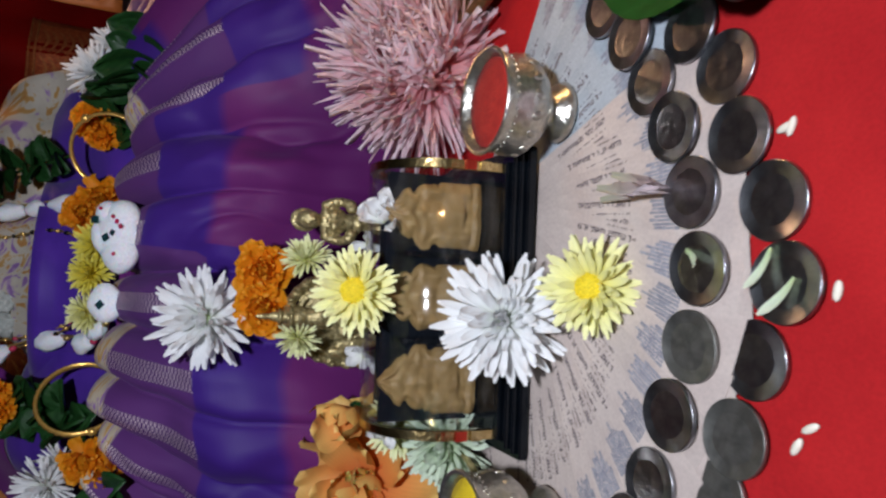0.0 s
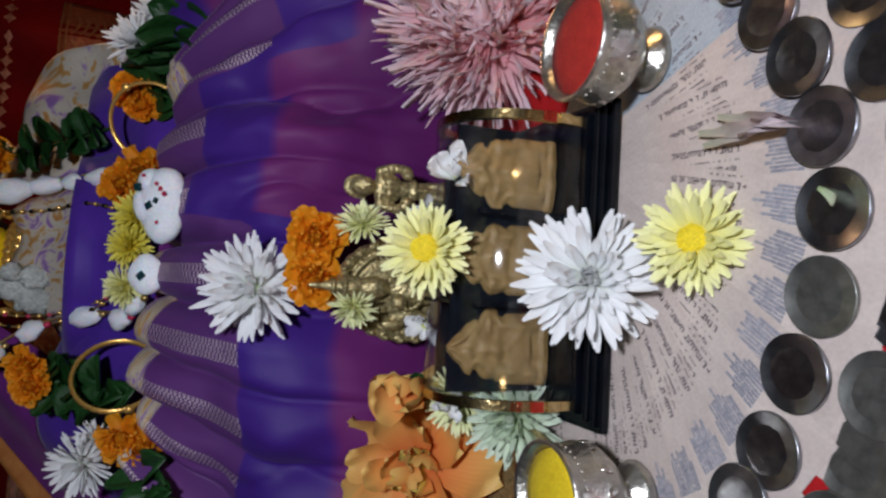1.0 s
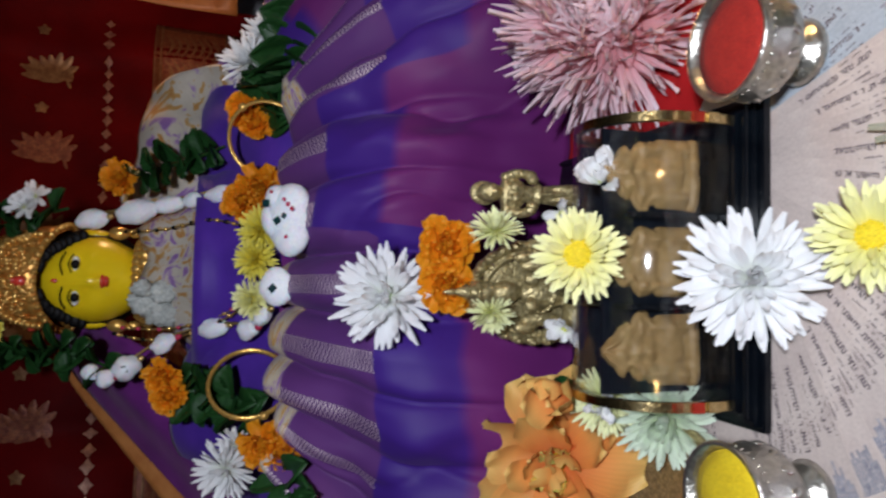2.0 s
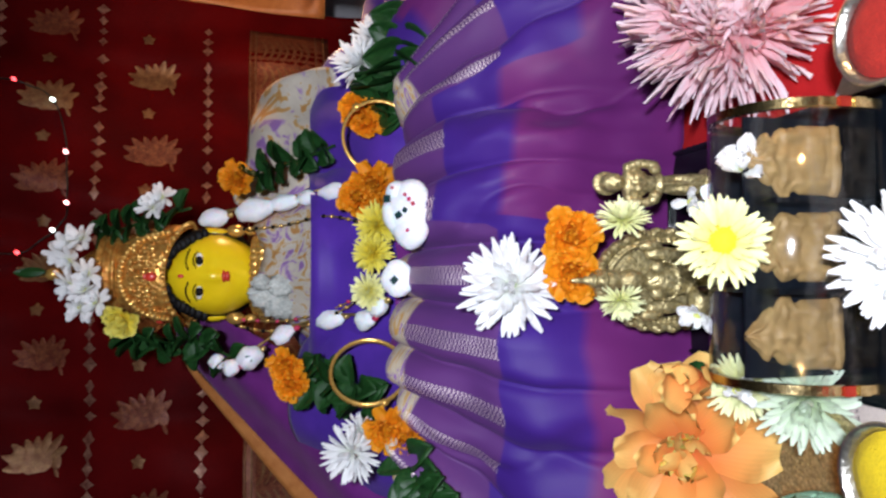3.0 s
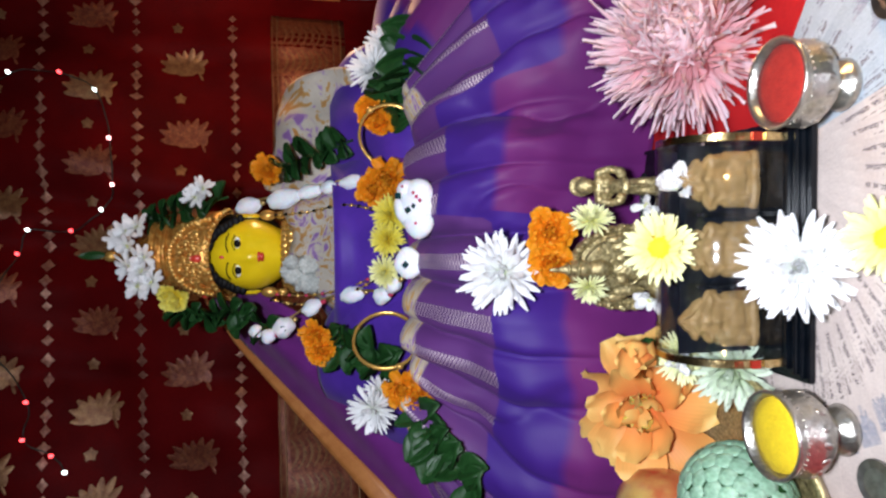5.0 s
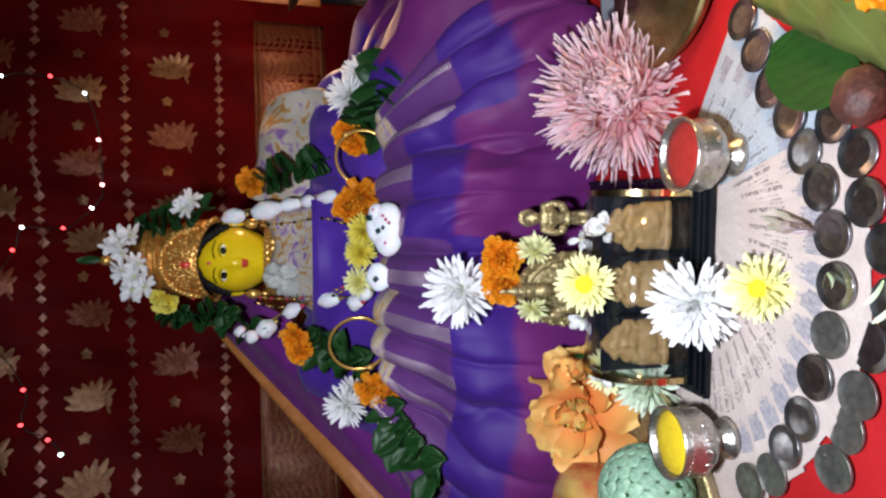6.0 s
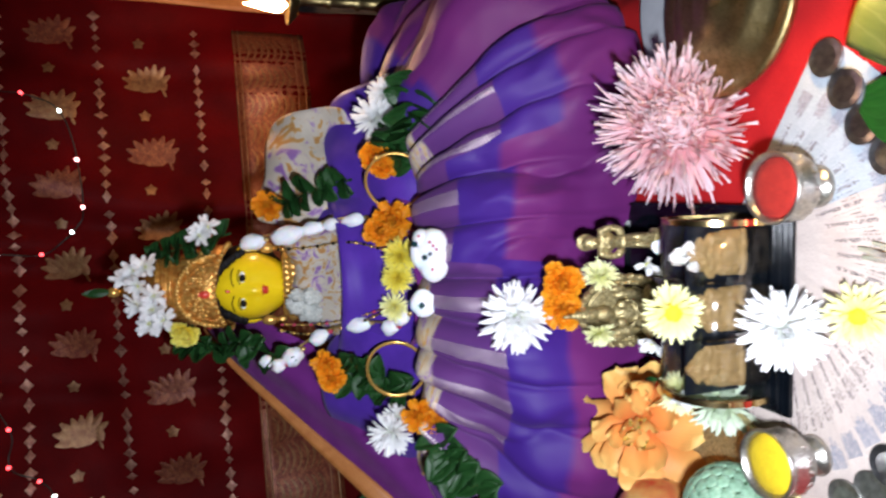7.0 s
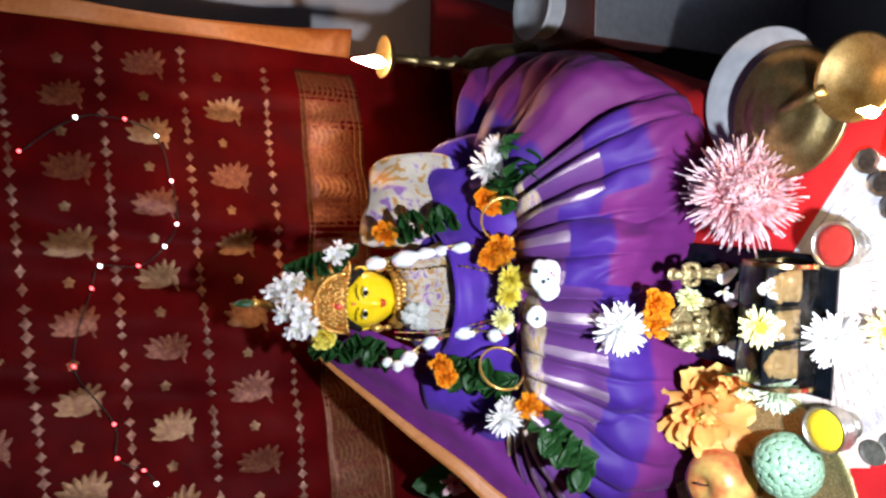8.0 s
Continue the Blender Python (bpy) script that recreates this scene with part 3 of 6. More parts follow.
# ---- the setting ----
def curtain_y(x, z):
    fold = 0.004 * math.sin(34 * x + 5 * z + 1.5 * math.sin(7 * z)) + 0.006 * math.sin(16 * z + 9 * x) + 0.009 * math.sin(11 * x - 21 * z + 2.0) + 0.004 * math.sin(52 * x - 15 * z + 3 * math.sin(9 * x))
    fold += 0.010 * max(0.0, math.sin(21 * x + 2.2 * z + 0.8)) ** 4 + 0.008 * max(0.0, math.sin(29 * x - 3.1 * z + 2.4 * math.sin(3 * z))) ** 6
    return 1.055 + 0.27 * (x + 0.10) - 0.087 * (z - 0.467) + fold + 0.010 * noise.noise(Vector((x * 3.2, z * 7.0, 2.0))) + 0.004 * noise.noise(Vector((x * 9.0, z * 15.0, 7.0)))


def on_curtain(x, z, lift=0.0015):
    return (x + 0.26 * lift, curtain_y(x, z) - lift, z)


def table_edge(y):
    """The table's right edge runs aslant towards the back."""
    return 0.226 + 0.40 * max(0.0, y - 0.62)


def structure():
    # low table with the red cloth
    def cloth(u, v):
        y = -0.45 + 1.75 * v
        edge_x = table_edge(y)
        x = -0.75 + (edge_x + 0.765) * u
        z = 0.0006 * math.sin(23 * x + 11 * y) * math.sin(17 * y)
        if x > edge_x:
            z -= (x - edge_x) * 3.0
        return (x, y, z - 0.0012)
    t = thing("table_cloth", "plain red cotton cloth spread flat over the low table", "tablecloth", kind="structure")
    part("cloth_sheet", sheet_mesh("cloth_sheet", cloth, 90, 60, M["red_cloth"], 0.001), t)
    tb = thing("low_table", "low dark-stained wooden table under the red cloth", "table", pose(-0.235, 0.425, -0.0245))
    bm = bmesh.new()
    ring = [bm.verts.new((x + 0.235, y - 0.425, -0.02)) for x, y in ((-0.75, -0.44), (table_edge(0) - 0.004, -0.44), (table_edge(0) - 0.004, 0.62), (table_edge(1.29) - 0.004, 1.29), (-0.75, 1.29))]
    top = bmesh.ops.extrude_face_region(bm, geom=[bm.faces.new(ring)])
    bmesh.ops.translate(bm, verts=[g for g in top["geom"] if isinstance(g, bmesh.types.BMVert)], vec=(0, 0, 0.04))
    bmesh.ops.recalc_face_normals(bm, faces=bm.faces[:])
    part("tabletop", from_bm("tabletop", bm, M["wood"], False), tb)
    for sx in (-1, 1):
        for sy in (-1, 1):
            part("leg", box_mesh("leg", (0.05, 0.05, 0.356), M["wood"], 0.004), tb, pose(sx * 0.42, sy * 0.82, -0.1985))
    fl = thing("floor", "grey floor of the room beside the table", "floor", pose(0, 0.4, -0.42), kind="structure", me=box_mesh("floor", (5.0, 5.0, 0.04), M["floor"]))
    for nm, size, at in (("wall_north", (5.0, 0.1, 2.9), (0, 1.62, 1.03)), ("wall_south", (5.0, 0.1, 2.9), (0, -2.15, 1.03)), ("wall_east", (0.1, 3.65, 2.9), (2.45, -0.265, 1.03)), ("wall_west", (0.1, 3.65, 2.9), (-2.45, -0.265, 1.03))):
        thing(nm, "plain grey plastered wall of the room", "wall", pose(*at), kind="structure", me=box_mesh(nm, size, M["wall"]))
    cur = thing("curtain", "maroon silk cloth with gold woven leaf motifs hung behind", "curtain")

    def hang(u, v):
        x, z = -0.85 + 1.197 * u, -0.03 + 1.13 * v
        return (x, curtain_y(x, z), z)
    part("cloth", sheet_mesh("cloth", hang, 220, 120, M["maroon"], -0.001), cur)

    def edge(u, v):
        z = 0.20 + 0.90 * u
        x = 0.342 + 0.035 * v + 0.012 * math.sin(9 * z) * v + 0.02 * max(0, z - 0.55)
        return (x, curtain_y(x, z) - 0.003 - 0.012 * v * (1 + math.sin(14 * z)), z)
    part("border", sheet_mesh("border", edge, 60, 6, M["orange_border"], 0.001), cur, label="orange silk selvage")

    # woven rows: chains of small gold lozenges, lobed leaf motifs, buds, and the broad border
    rows = [(0.815, 0.10), (0.700, 0.09), (0.586, 0.055), (0.474, 0.044), (0.350, 0.027)]
    rnd = random.Random(4)
    for z0, k in rows:
        vs, fs = [], []
        x = -0.80
        while x < 0.32:
            z = z0 + k * x
            w, h = rnd.uniform(0.005, 0.0095), rnd.uniform(0.0050, 0.0085)
            o = len(vs)
            for q in range(8):
                a = q * math.pi / 4
                r = 1.0 if q % 2 == 0 else 0.62
                vs.append(on_curtain(x + w * r * math.cos(a), z + h * r * math.sin(a)))
            vs.append(on_curtain(x, z, 0.0024))
            fs += [(o + q, o + (q + 1) % 8, o + 8) for q in range(8)]
            x += rnd.choice([0.015, 0.016, 0.018, 0.024])
        part("chain_stripe", mesh_of("chain_stripe", vs, fs, M["zari_rose"]), cur, label="stripe of small gold lozenges")

    def motif(cx, cz, s, turn):
        vs, fs = [], []
        def lobe(bx, bz, ang, ln, wd):
            o = len(vs)
            n = 6
            for i in range(n + 1):
                t = i / n
                w = wd * (math.sin(math.pi * (0.1 + 0.86 * t)) ** 0.7)
                px_, pz_ = bx + ln * t * math.cos(ang), bz + ln * t * math.sin(ang)
                for q in (-1, 0, 1):
                    vs.append(on_curtain(cx + px_ - q * w * math.sin(ang), cz + pz_ + q * w * math.cos(ang), 0.0014 + 0.0008 * (q == 0)))
            for i in range(n):
                for q in (0, 1):
                    a = o + i * 3 + q
                    fs.append((a, a + 1, a + 4, a + 3))
        for i in range(8):
            a = math.radians(-62 + 21 * i) + turn
            r0 = 0.004 * s
            lobe(r0 * math.cos(a) - 0.010 * s, r0 * math.sin(a), a, (0.030 + 0.004 * math.sin(i * 1.4)) * s, 0.0052 * s)
        lobe(-0.017 * s, 0.0, turn, 0.026 * s, 0.019 * s)
        for i in range(5):
            lobe(-0.014 * s + 0.0005 * i * s, (-0.020 + 0.010 * i) * s, math.radians(8) + turn, 0.019 * s, 0.0060 * s)
        lobe(-0.014 * s, -0.018 * s, math.radians(200) + turn, 0.010 * s, 0.002 * s)
        return mesh_of("leaf_motif", vs, fs, M["zari"] if rnd.random() < 0.5 else M["zari_dull"])
    sets = [(0.755, 0.09, 0.088), (0.637, 0.03, 0.027), (0.525, 0.04, -0.019), (0.412, 0.045, 0.022)]
    for z0, k, x0 in sets:
        for i in range(-8, 4):
            x = x0 + 0.1035 * i
            if -0.80 < x < 0.295:
                part("leaf_motif", motif(x + rnd.uniform(-0.003, 0.003), z0 + k * x + rnd.uniform(-0.002, 0.002), rnd.uniform(0.94, 1.06), rnd.uniform(0.0, 0.25)), cur)
            xb = x + 0.052
            if -0.80 < xb < 0.295:
                vs, fs = [], []
                for q in range(10):
                    a = q * math.pi / 5
                    r = 0.0085 if q % 2 == 0 else 0.0055
                    vs.append(on_curtain(xb + r * math.cos(a), z0 + k * xb + 0.008 + r * math.sin(a)))
                vs.append(on_curtain(xb, z0 + k * xb + 0.008, 0.0026))
                part("bud_motif", mesh_of("bud_motif", vs, [(q, (q + 1) % 10, 10) for q in range(10)], M["zari"]), cur)

    # broad border at the foot: woven field, edging lines and a herringbone of gold leaves
    def field(u, v):
        x, z = -0.80 + 1.11 * u, 0.186 + 0.108 * v + 0.01 * u
        return on_curtain(x, z, 0.0012)
    part("broad_border", sheet_mesh("broad_border", field, 120, 8, M["zari_dull"], 0.0006), cur, label="broad dull gold woven border")
    for zz, hh in ((0.193, 0.004), (0.204, 0.0025), (0.285, 0.003), (0.292, 0.002)):
        part("border_line", tube_mesh("border_line", [on_curtain(-0.80 + 1.11 * i / 80, zz + 0.01 * i / 80, 0.0016) for i in range(81)], hh * 0.45, M["zari"], 5), cur)
    x = -0.79
    while x < 0.30:
        if not -0.02 < x < 0.10:
            vs, fs = [], []
            for q in range(7):
                z = 0.214 + 0.0095 * q + 0.009 * (x + 0.8)
                o = len(vs)
                for e_ in range(-3, 4):
                    t = abs(e_) / 3
                    for wq in (-1, 1):
                        vs.append(on_curtain(x + 0.017 * e_ / 3, z + 0.008 * t * t + wq * 0.0021 * (1 - 0.5 * t), 0.0024))
                fs += [(o + e_ * 2, o + e_ * 2 + 1, o + e_ * 2 + 3, o + e_ * 2 + 2) for e_ in range(6)]
            tagged(part("herringbone", mesh_of("herringbone", vs, fs, M["zari"]), cur), kind="stuff")
        x += 0.041


structure()


# ---- banknotes and coins ----
def banknotes():
    L, W = 0.140, 0.063
    rnd = random.Random(11)

    def slip(w):
        bm = bmesh.new()
        bmesh.ops.create_grid(bm, x_segments=6, y_segments=12, size=0.5)
        for v in bm.verts:
            x, y = v.co.x * w, v.co.y * L
            v.co = Vector((x, y, 0.0))
        g = bmesh.ops.extrude_face_region(bm, geom=bm.faces[:])
        for v in g["geom"]:
            if isinstance(v, bmesh.types.BMVert):
                v.co.z += 0.00012
        return bm

    def bars(rows):
        vs, fs = [], []
        for x0, x1, y0, y1 in rows:
            o = len(vs)
            vs += [(x0, y0, 0), (x1, y0, 0), (x1, y1, 0), (x0, y1, 0), (x0, y0, 0.00006), (x1, y0, 0.00006), (x1, y1, 0.00006), (x0, y1, 0.00006)]
            fs += [(o + 4, o + 5, o + 6, o + 7), (o, o + 1, o + 5, o + 4), (o + 1, o + 2, o + 6, o + 5), (o + 2, o + 3, o + 7, o + 6), (o + 3, o, o + 4, o + 7)]
        return vs, fs
    # lines of print that cannot be read: runs of short dark bars along the note's length
    def lines(seed):
        r = random.Random(seed)
        out = []
        for side in (-1, 1):
            for x, h, y0, y1 in ((0.0298, 0.0010, -0.020, -0.004), (0.0268, 0.0026, -0.022, 0.014), (0.0232, 0.0009, -0.019, 0.004), (0.0203, 0.0022, -0.021, 0.010), (0.0168, 0.0009, -0.018, 0.014), (0.0130, 0.0020, -0.020, 0.010)):
                y = y0 + 0.003 + r.uniform(-0.002, 0.003)
                while y < y1:
                    if r.random() < 0.16:
                        y += 0.0016
                    e = y + h * r.uniform(0.16, 0.30)
                    up, dn = r.uniform(0.30, 0.5), r.uniform(0.1, 0.5)
                    out.append((side * x - h * dn, side * x + h * up, y, e))
                    if h > 0.0015:
                        q = side * x + h * r.choice((0.36, 0.36, 0.0, -0.34))
                        out.append((q - 0.00022, q + 0.00022, y, e + h * 0.42))
                    y = e + h * r.uniform(0.16, 0.34)
        return out

    def stains(seed):
        r = random.Random(seed)
        out = []
        for side in (-1, 1):
            for k in range(9):
                x = side * (0.0285 - 0.0013 * k)
                tall = 0.0045 + 0.009 * math.sin(math.pi * (k + 0.7) / 9.5) ** 0.8
                y = -0.0430
                while y < -0.0430 + tall * r.uniform(0.9, 1.25):
                    e = y + r.uniform(0.0012, 0.0045)
                    out.append((x - 0.00064 * r.uniform(0.6, 1.0), x + 0.00064 * r.uniform(0.6, 1.0), y, e))
                    y = e + r.uniform(0.00002, 0.0003)
        return out
    slips = {}
    for nm, mt in (("cream", "note_cream"), ("blue", "note_blue")):
        slips[nm] = from_bm("paper", slip(W if nm == "cream" else 0.070), M[mt], False)
    inks = [mesh_of("print_line", *bars(lines(s)), M["ink"], smooth=False) for s in range(5)]
    pales = [mesh_of("print_patch", *bars(stains(s)), M["ink_pale"], smooth=False) for s in range(4)]
    angles = list(np.linspace(58, -78, 21))
    for i, a in enumerate(angles):
        kind = "blue" if i < 6 else "cream"
        c = Vector((0.002, 0.452, 0.0))
        rad = 0.083 + rnd.uniform(-0.003, 0.002)
        d = Vector((math.sin(math.radians(a)), -math.cos(math.radians(a)), 0))
        z = 0.0004 + 0.00013 * i
        lab = "pale blue banknote in the fan of notes before the case" if kind == "blue" else "rose-cream banknote in the fan of notes before the case"
        n = thing("banknote", lab, "banknote", Matrix.Translation(c + d * rad + Vector((0, 0, z))) @ pose(0, 0, 0, 0, 0, a + rnd.uniform(-1.5, 1.5)), "fan of banknotes")
        part("paper", slips[kind], n)
        tagged(part("print_line", inks[i % 5], n, pose(0, 0, 0.00012)), kind="stuff")
        tagged(part("print_patch", pales[i % 4], n, pose(0, 0, 0.00012)), kind="stuff")


def coins():
    def coin(mat, r, seed):
        prof = [(r * 0.975, 0.0), (r, 0.0002), (r, 0.0015), (r * 0.988, 0.00165), (r * 0.972, 0.00165), (r * 0.962, 0.00155), (0.0002, 0.00155)]
        return lathe_mesh("coin", prof, mat, 44)

    def emblem(r, seed):
        vs, fs = [(0, 0, 0.00175)], []
        for i in range(1, 9):
            for k in range(28):
                a, rr = 2 * math.pi * k / 28, 0.085 * r * i
                h = 0.00158 + 0.00022 * max(0, noise.noise(Vector((rr * 420 * math.cos(a), rr * 420 * math.sin(a), seed * 5.0)))) if i < 8 else 0.0015
                vs.append((rr * math.cos(a), rr * math.sin(a), h))
        fs += [(0, 1 + k, 1 + (k + 1) % 28) for k in range(28)]
        for i in range(7):
            fs += [(1 + i * 28 + k, 1 + (i + 1) * 28 + k, 1 + (i + 1) * 28 + (k + 1) % 28, 1 + i * 28 + (k + 1) % 28) for k in range(28)]
        return vs, fs
    r = 0.0114
    kinds = [(coin(M["coin_steel"], r, 0), "shiny steel coin lying on the banknotes", "coin_steel"), (coin(M["coin_dull"], r, 1), "dull grey coin lying beside the banknotes", "coin_dull")]
    ems = {k: [mesh_of("emblem", *emblem(r, s), M[k]) for s in range(3)] for k in ("coin_steel", "coin_dull")}
    inner = [(0.139, 0.391), (0.119, 0.376), (0.0985, 0.3655), (0.0815, 0.348), (0.0632, 0.338), (0.0455, 0.325), (0.0239, 0.3176), (0.0002, 0.3123), (-0.0237, 0.3165), (-0.0457, 0.3231), (-0.0695, 0.3328), (-0.087, 0.342), (-0.106, 0.3527), (-0.1175, 0.3685)]
    outer = [(0.0771, 0.3217), (0.0611, 0.3078), (0.039, 0.3007), (0.0192, 0.2894), (-0.0034, 0.2836), (-0.0252, 0.2947), (-0.0481, 0.2999), (-0.0666, 0.3076), (-0.0869, 0.3122)]
    dull = {8, 13, 12, 19 + 1, 14 + 7, 22}
    rnd = random.Random(2)
    for i, (x, y) in enumerate(inner + outer):
        k = 1 if i in dull else 0
        me, lab, nm = kinds[k]
        z = 0.0036 + (0.0014 if i % 2 else 0.0) if i < 14 else (0.0002 if i % 2 else 0.0018)
        if i >= 14:
            lab = lab.replace("lying on the banknotes", "lying on the red cloth").replace("lying beside the banknotes", "lying on the red cloth")
        c = thing("coin", lab, "coin", pose(x, y, z, rnd.uniform(-2.5, 2.5), rnd.uniform(-2.5, 2.5), rnd.uniform(0, 360)), "arc of coins")
        part("disc", me, c)
        part("emblem", ems[nm][i % 3], c)


def rice():
    rnd = random.Random(5)
    grain = blob_mesh("rice_grain", (0.0012, 0.0030, 0.0010), M["rice"], 0.05, 1, 2, 10)
    for x, y, a in ((0.039, 0.2845, 70), (-0.0405, 0.277, 30), (0.0085, 0.300, 40), (-0.005, 0.2700, 80), (0.039, 0.2865, 20), (-0.046, 0.281, 60), (-0.096, 0.290, 110)):
        thing("rice_grain", "single grain of white rice on the red cloth", "rice grain", pose(x, y, 0.0005, 0, 0, a), "scattered rice", me=grain)
    # curved pale petals on two coins and fallen ones on the notes
    sl = petal_points(0.014, 0.0032, 1.0, 0.4)
    me = mesh_of("petal", sl[0], sl[1], M["mint_petal"], uvs=sl[2])
    for x, y, z, a in ((0.006, 0.3155, 0.0075, 150), (0.006, 0.287, 0.0042, 75), (-0.002, 0.2795, 0.0042, 60)):
        thing("loose_petal", "loose curved pale green petal lying on a coin", "petal", pose(x, y, z, 0, 0, a), "loose petals", me=me)
    lp = petal_points(0.040, 0.0052, 0.45, 0.9, tip=0.4, wave=0.06, nu=12, nv=5)
    me2 = mesh_of("petal", lp[0], lp[1], M["wilted"], uvs=lp[2])
    thing("loose_petal", "long wilted pale petal lying on the notes", "petal", pose(0.030, 0.365, 0.0052, 0, 0, 172), "loose petals", me=me2)
    thing("loose_petal", "long wilted pale petal lying on the notes", "petal", pose(0.025, 0.362, 0.0056, 0, 0, 182), "loose petals", me=me2)
    thing("loose_petal", "long wilted pale petal lying on the notes", "petal", pose(0.034, 0.356, 0.0054, 0, 0, 165), "loose petals", me=me2)


banknotes()
coins()
rice()


# ---- the acrylic case with three carved plaques ----
def display_case():
    root = thing("display_case", "clear arched acrylic case with three carved plaques on a black plinth", "display case", pose(-0.0145, 0.452, 0.0050))
    for k, (w, d, z0, z1) in enumerate(((0.134, 0.086, 0.0, 0.0042), (0.130, 0.081, 0.0042, 0.0066), (0.126, 0.077, 0.0066, 0.0090), (0.121, 0.071, 0.0090, 0.0110))):
        part("plinth_step", box_mesh("plinth_step", (w, d, z1 - z0), M["black_gloss"], 0.0006), root, pose(0, 0, (z0 + z1) / 2), "glossy black plinth" if k == 0 else "")
    # arch section in y, z
    prof = [(-0.033, 0.011), (-0.033, 0.030)] + [(-0.033 * math.cos(a), 0.030 + 0.030 * math.sin(a)) for a in np.linspace(0.12, math.pi - 0.12, 41)] + [(0.033, 0.030), (0.033, 0.011)]
    n = len(prof)

    def arch(name, x0, x1, t, mat, cap=False):
        vs, fs = [], []
        for x in (x0, x1):
            for y, z in prof:
                vs.append((x, y, z))
            for y, z in prof:
                vs.append((x, y * (1 - t / 0.033), 0.011 + (z - 0.011) * (1 - t / 0.049)))
        for i in range(n - 1):
            fs += [(i, i + 1, 2 * n + i + 1, 2 * n + i), (n + i, 3 * n + i, 3 * n + i + 1, n + i + 1), (i, n + i, n + i + 1, i + 1), (2 * n + i, 2 * n + i + 1, 3 * n + i + 1, 3 * n + i)]
        fs += [(0, 2 * n, 3 * n, n), (n - 1, 2 * n - 1, 4 * n - 1, 3 * n - 1)]
        return mesh_of(name, vs, fs, mat, smooth=cap)
    cover = part("cover", arch("cover", -0.0555, 0.0555, 0.0016, M["acrylic"], True), root, label="clear acrylic cover")
    cover.visible_shadow = False
    for x0 in (-0.0595, 0.0557):
        end = part("end_frame", arch("end_frame", x0, x0 + 0.0038, 0.0035, M["foil"]), root, label="gold foil frame")
        for k, (y, z) in enumerate(((-0.0336, 0.020), (-0.0336, 0.027))):
            part("foil_tile", box_mesh("foil_tile", (0.0042, 0.0012, 0.005), M["red_foil"] if k else M["foil"]), end, pose(x0 + 0.0019, y, z))
    for x in (-0.0186, 0.0186):
        part("divider", box_mesh("divider", (0.0022, 0.058, 0.040), M["black_gloss"], 0.0004), root, pose(x, 0.004, 0.0315))
    part("backboard", box_mesh("backboard", (0.110, 0.0016, 0.045), M["navy"]), root, pose(0, -0.0100, 0.0340), label="dark blue backboard")
    part("rear_panel", box_mesh("rear_panel", (0.110, 0.0014, 0.034), M["navy"]), root, pose(0, 0.0296, 0.0285), label="dark blue rear panel")
    rn = random.Random(8)
    outline = [(0.0, 0.0155), (0.06, 0.0158), (0.10, 0.0150), (0.42, 0.0148), (0.46, 0.0132), (0.52, 0.0144), (0.60, 0.0150), (0.66, 0.0128), (0.70, 0.0098), (0.75, 0.0112), (0.81, 0.0100), (0.86, 0.0066), (0.91, 0.0052), (0.96, 0.0026), (1.0, 0.0006)]
    for k in range(3):
        # a plain carved plaque: panelled foot, lobed middle, pointed top
        nu, nv = 56, 34
        vs, fs = [], []
        for i in range(nu + 1):
            s = i / nu
            half = float(np.interp(s, [q[0] for q in outline], [q[1] for q in outline]))
            for j in range(nv + 1):
                t = 2 * j / nv - 1
                side = (1.0 + (0.14 if k == 0 else -0.10 if k == 2 else 0.0) * math.copysign(1, t) * (0.5 < s < 0.75))
                x = half * t * side
                depth = 0.0026 * (1 - abs(t) ** 10)
                depth += 0.0020 * math.exp(-(x / 0.0052) ** 2) * (0.18 < s) * min(1.0, (1 - s) * 5)
                depth += 0.0014 * math.exp(-((abs(x) - 0.0098) / 0.0022) ** 2) * (0.12 < s < 0.62)
                depth += 0.0010 * (abs((s * 9.0) % 1.0 - 0.5) < 0.2) * (s < 0.14)
                depth += 0.0004 * math.cos(46 * s + 5 * abs(t) + k) * (s > 0.42) * (1 - abs(t))
                depth += 0.0016 * noise.noise(Vector((t * 2.6, s * 4.5, k * 4.7 + 1))) + 0.0004 * noise.noise(Vector((t * 7.0, s * 12.0, k * 2.9)))
                vs.append((x, -max(depth, 0.0004) if abs(t) < 0.999 else -0.0002, 0.0118 + 0.0465 * s))
        for i in range(nu):
            for j in range(nv):
                a = i * (nv + 1) + j
                fs.append((a, a + 1, a + nv + 2, a + nv + 1))
        part("carved_plaque", mesh_of("carved_plaque", vs, fs, M["sandal"]), root, pose((k - 1) * 0.0372, -0.0114, 0), label="tan carved plaque")


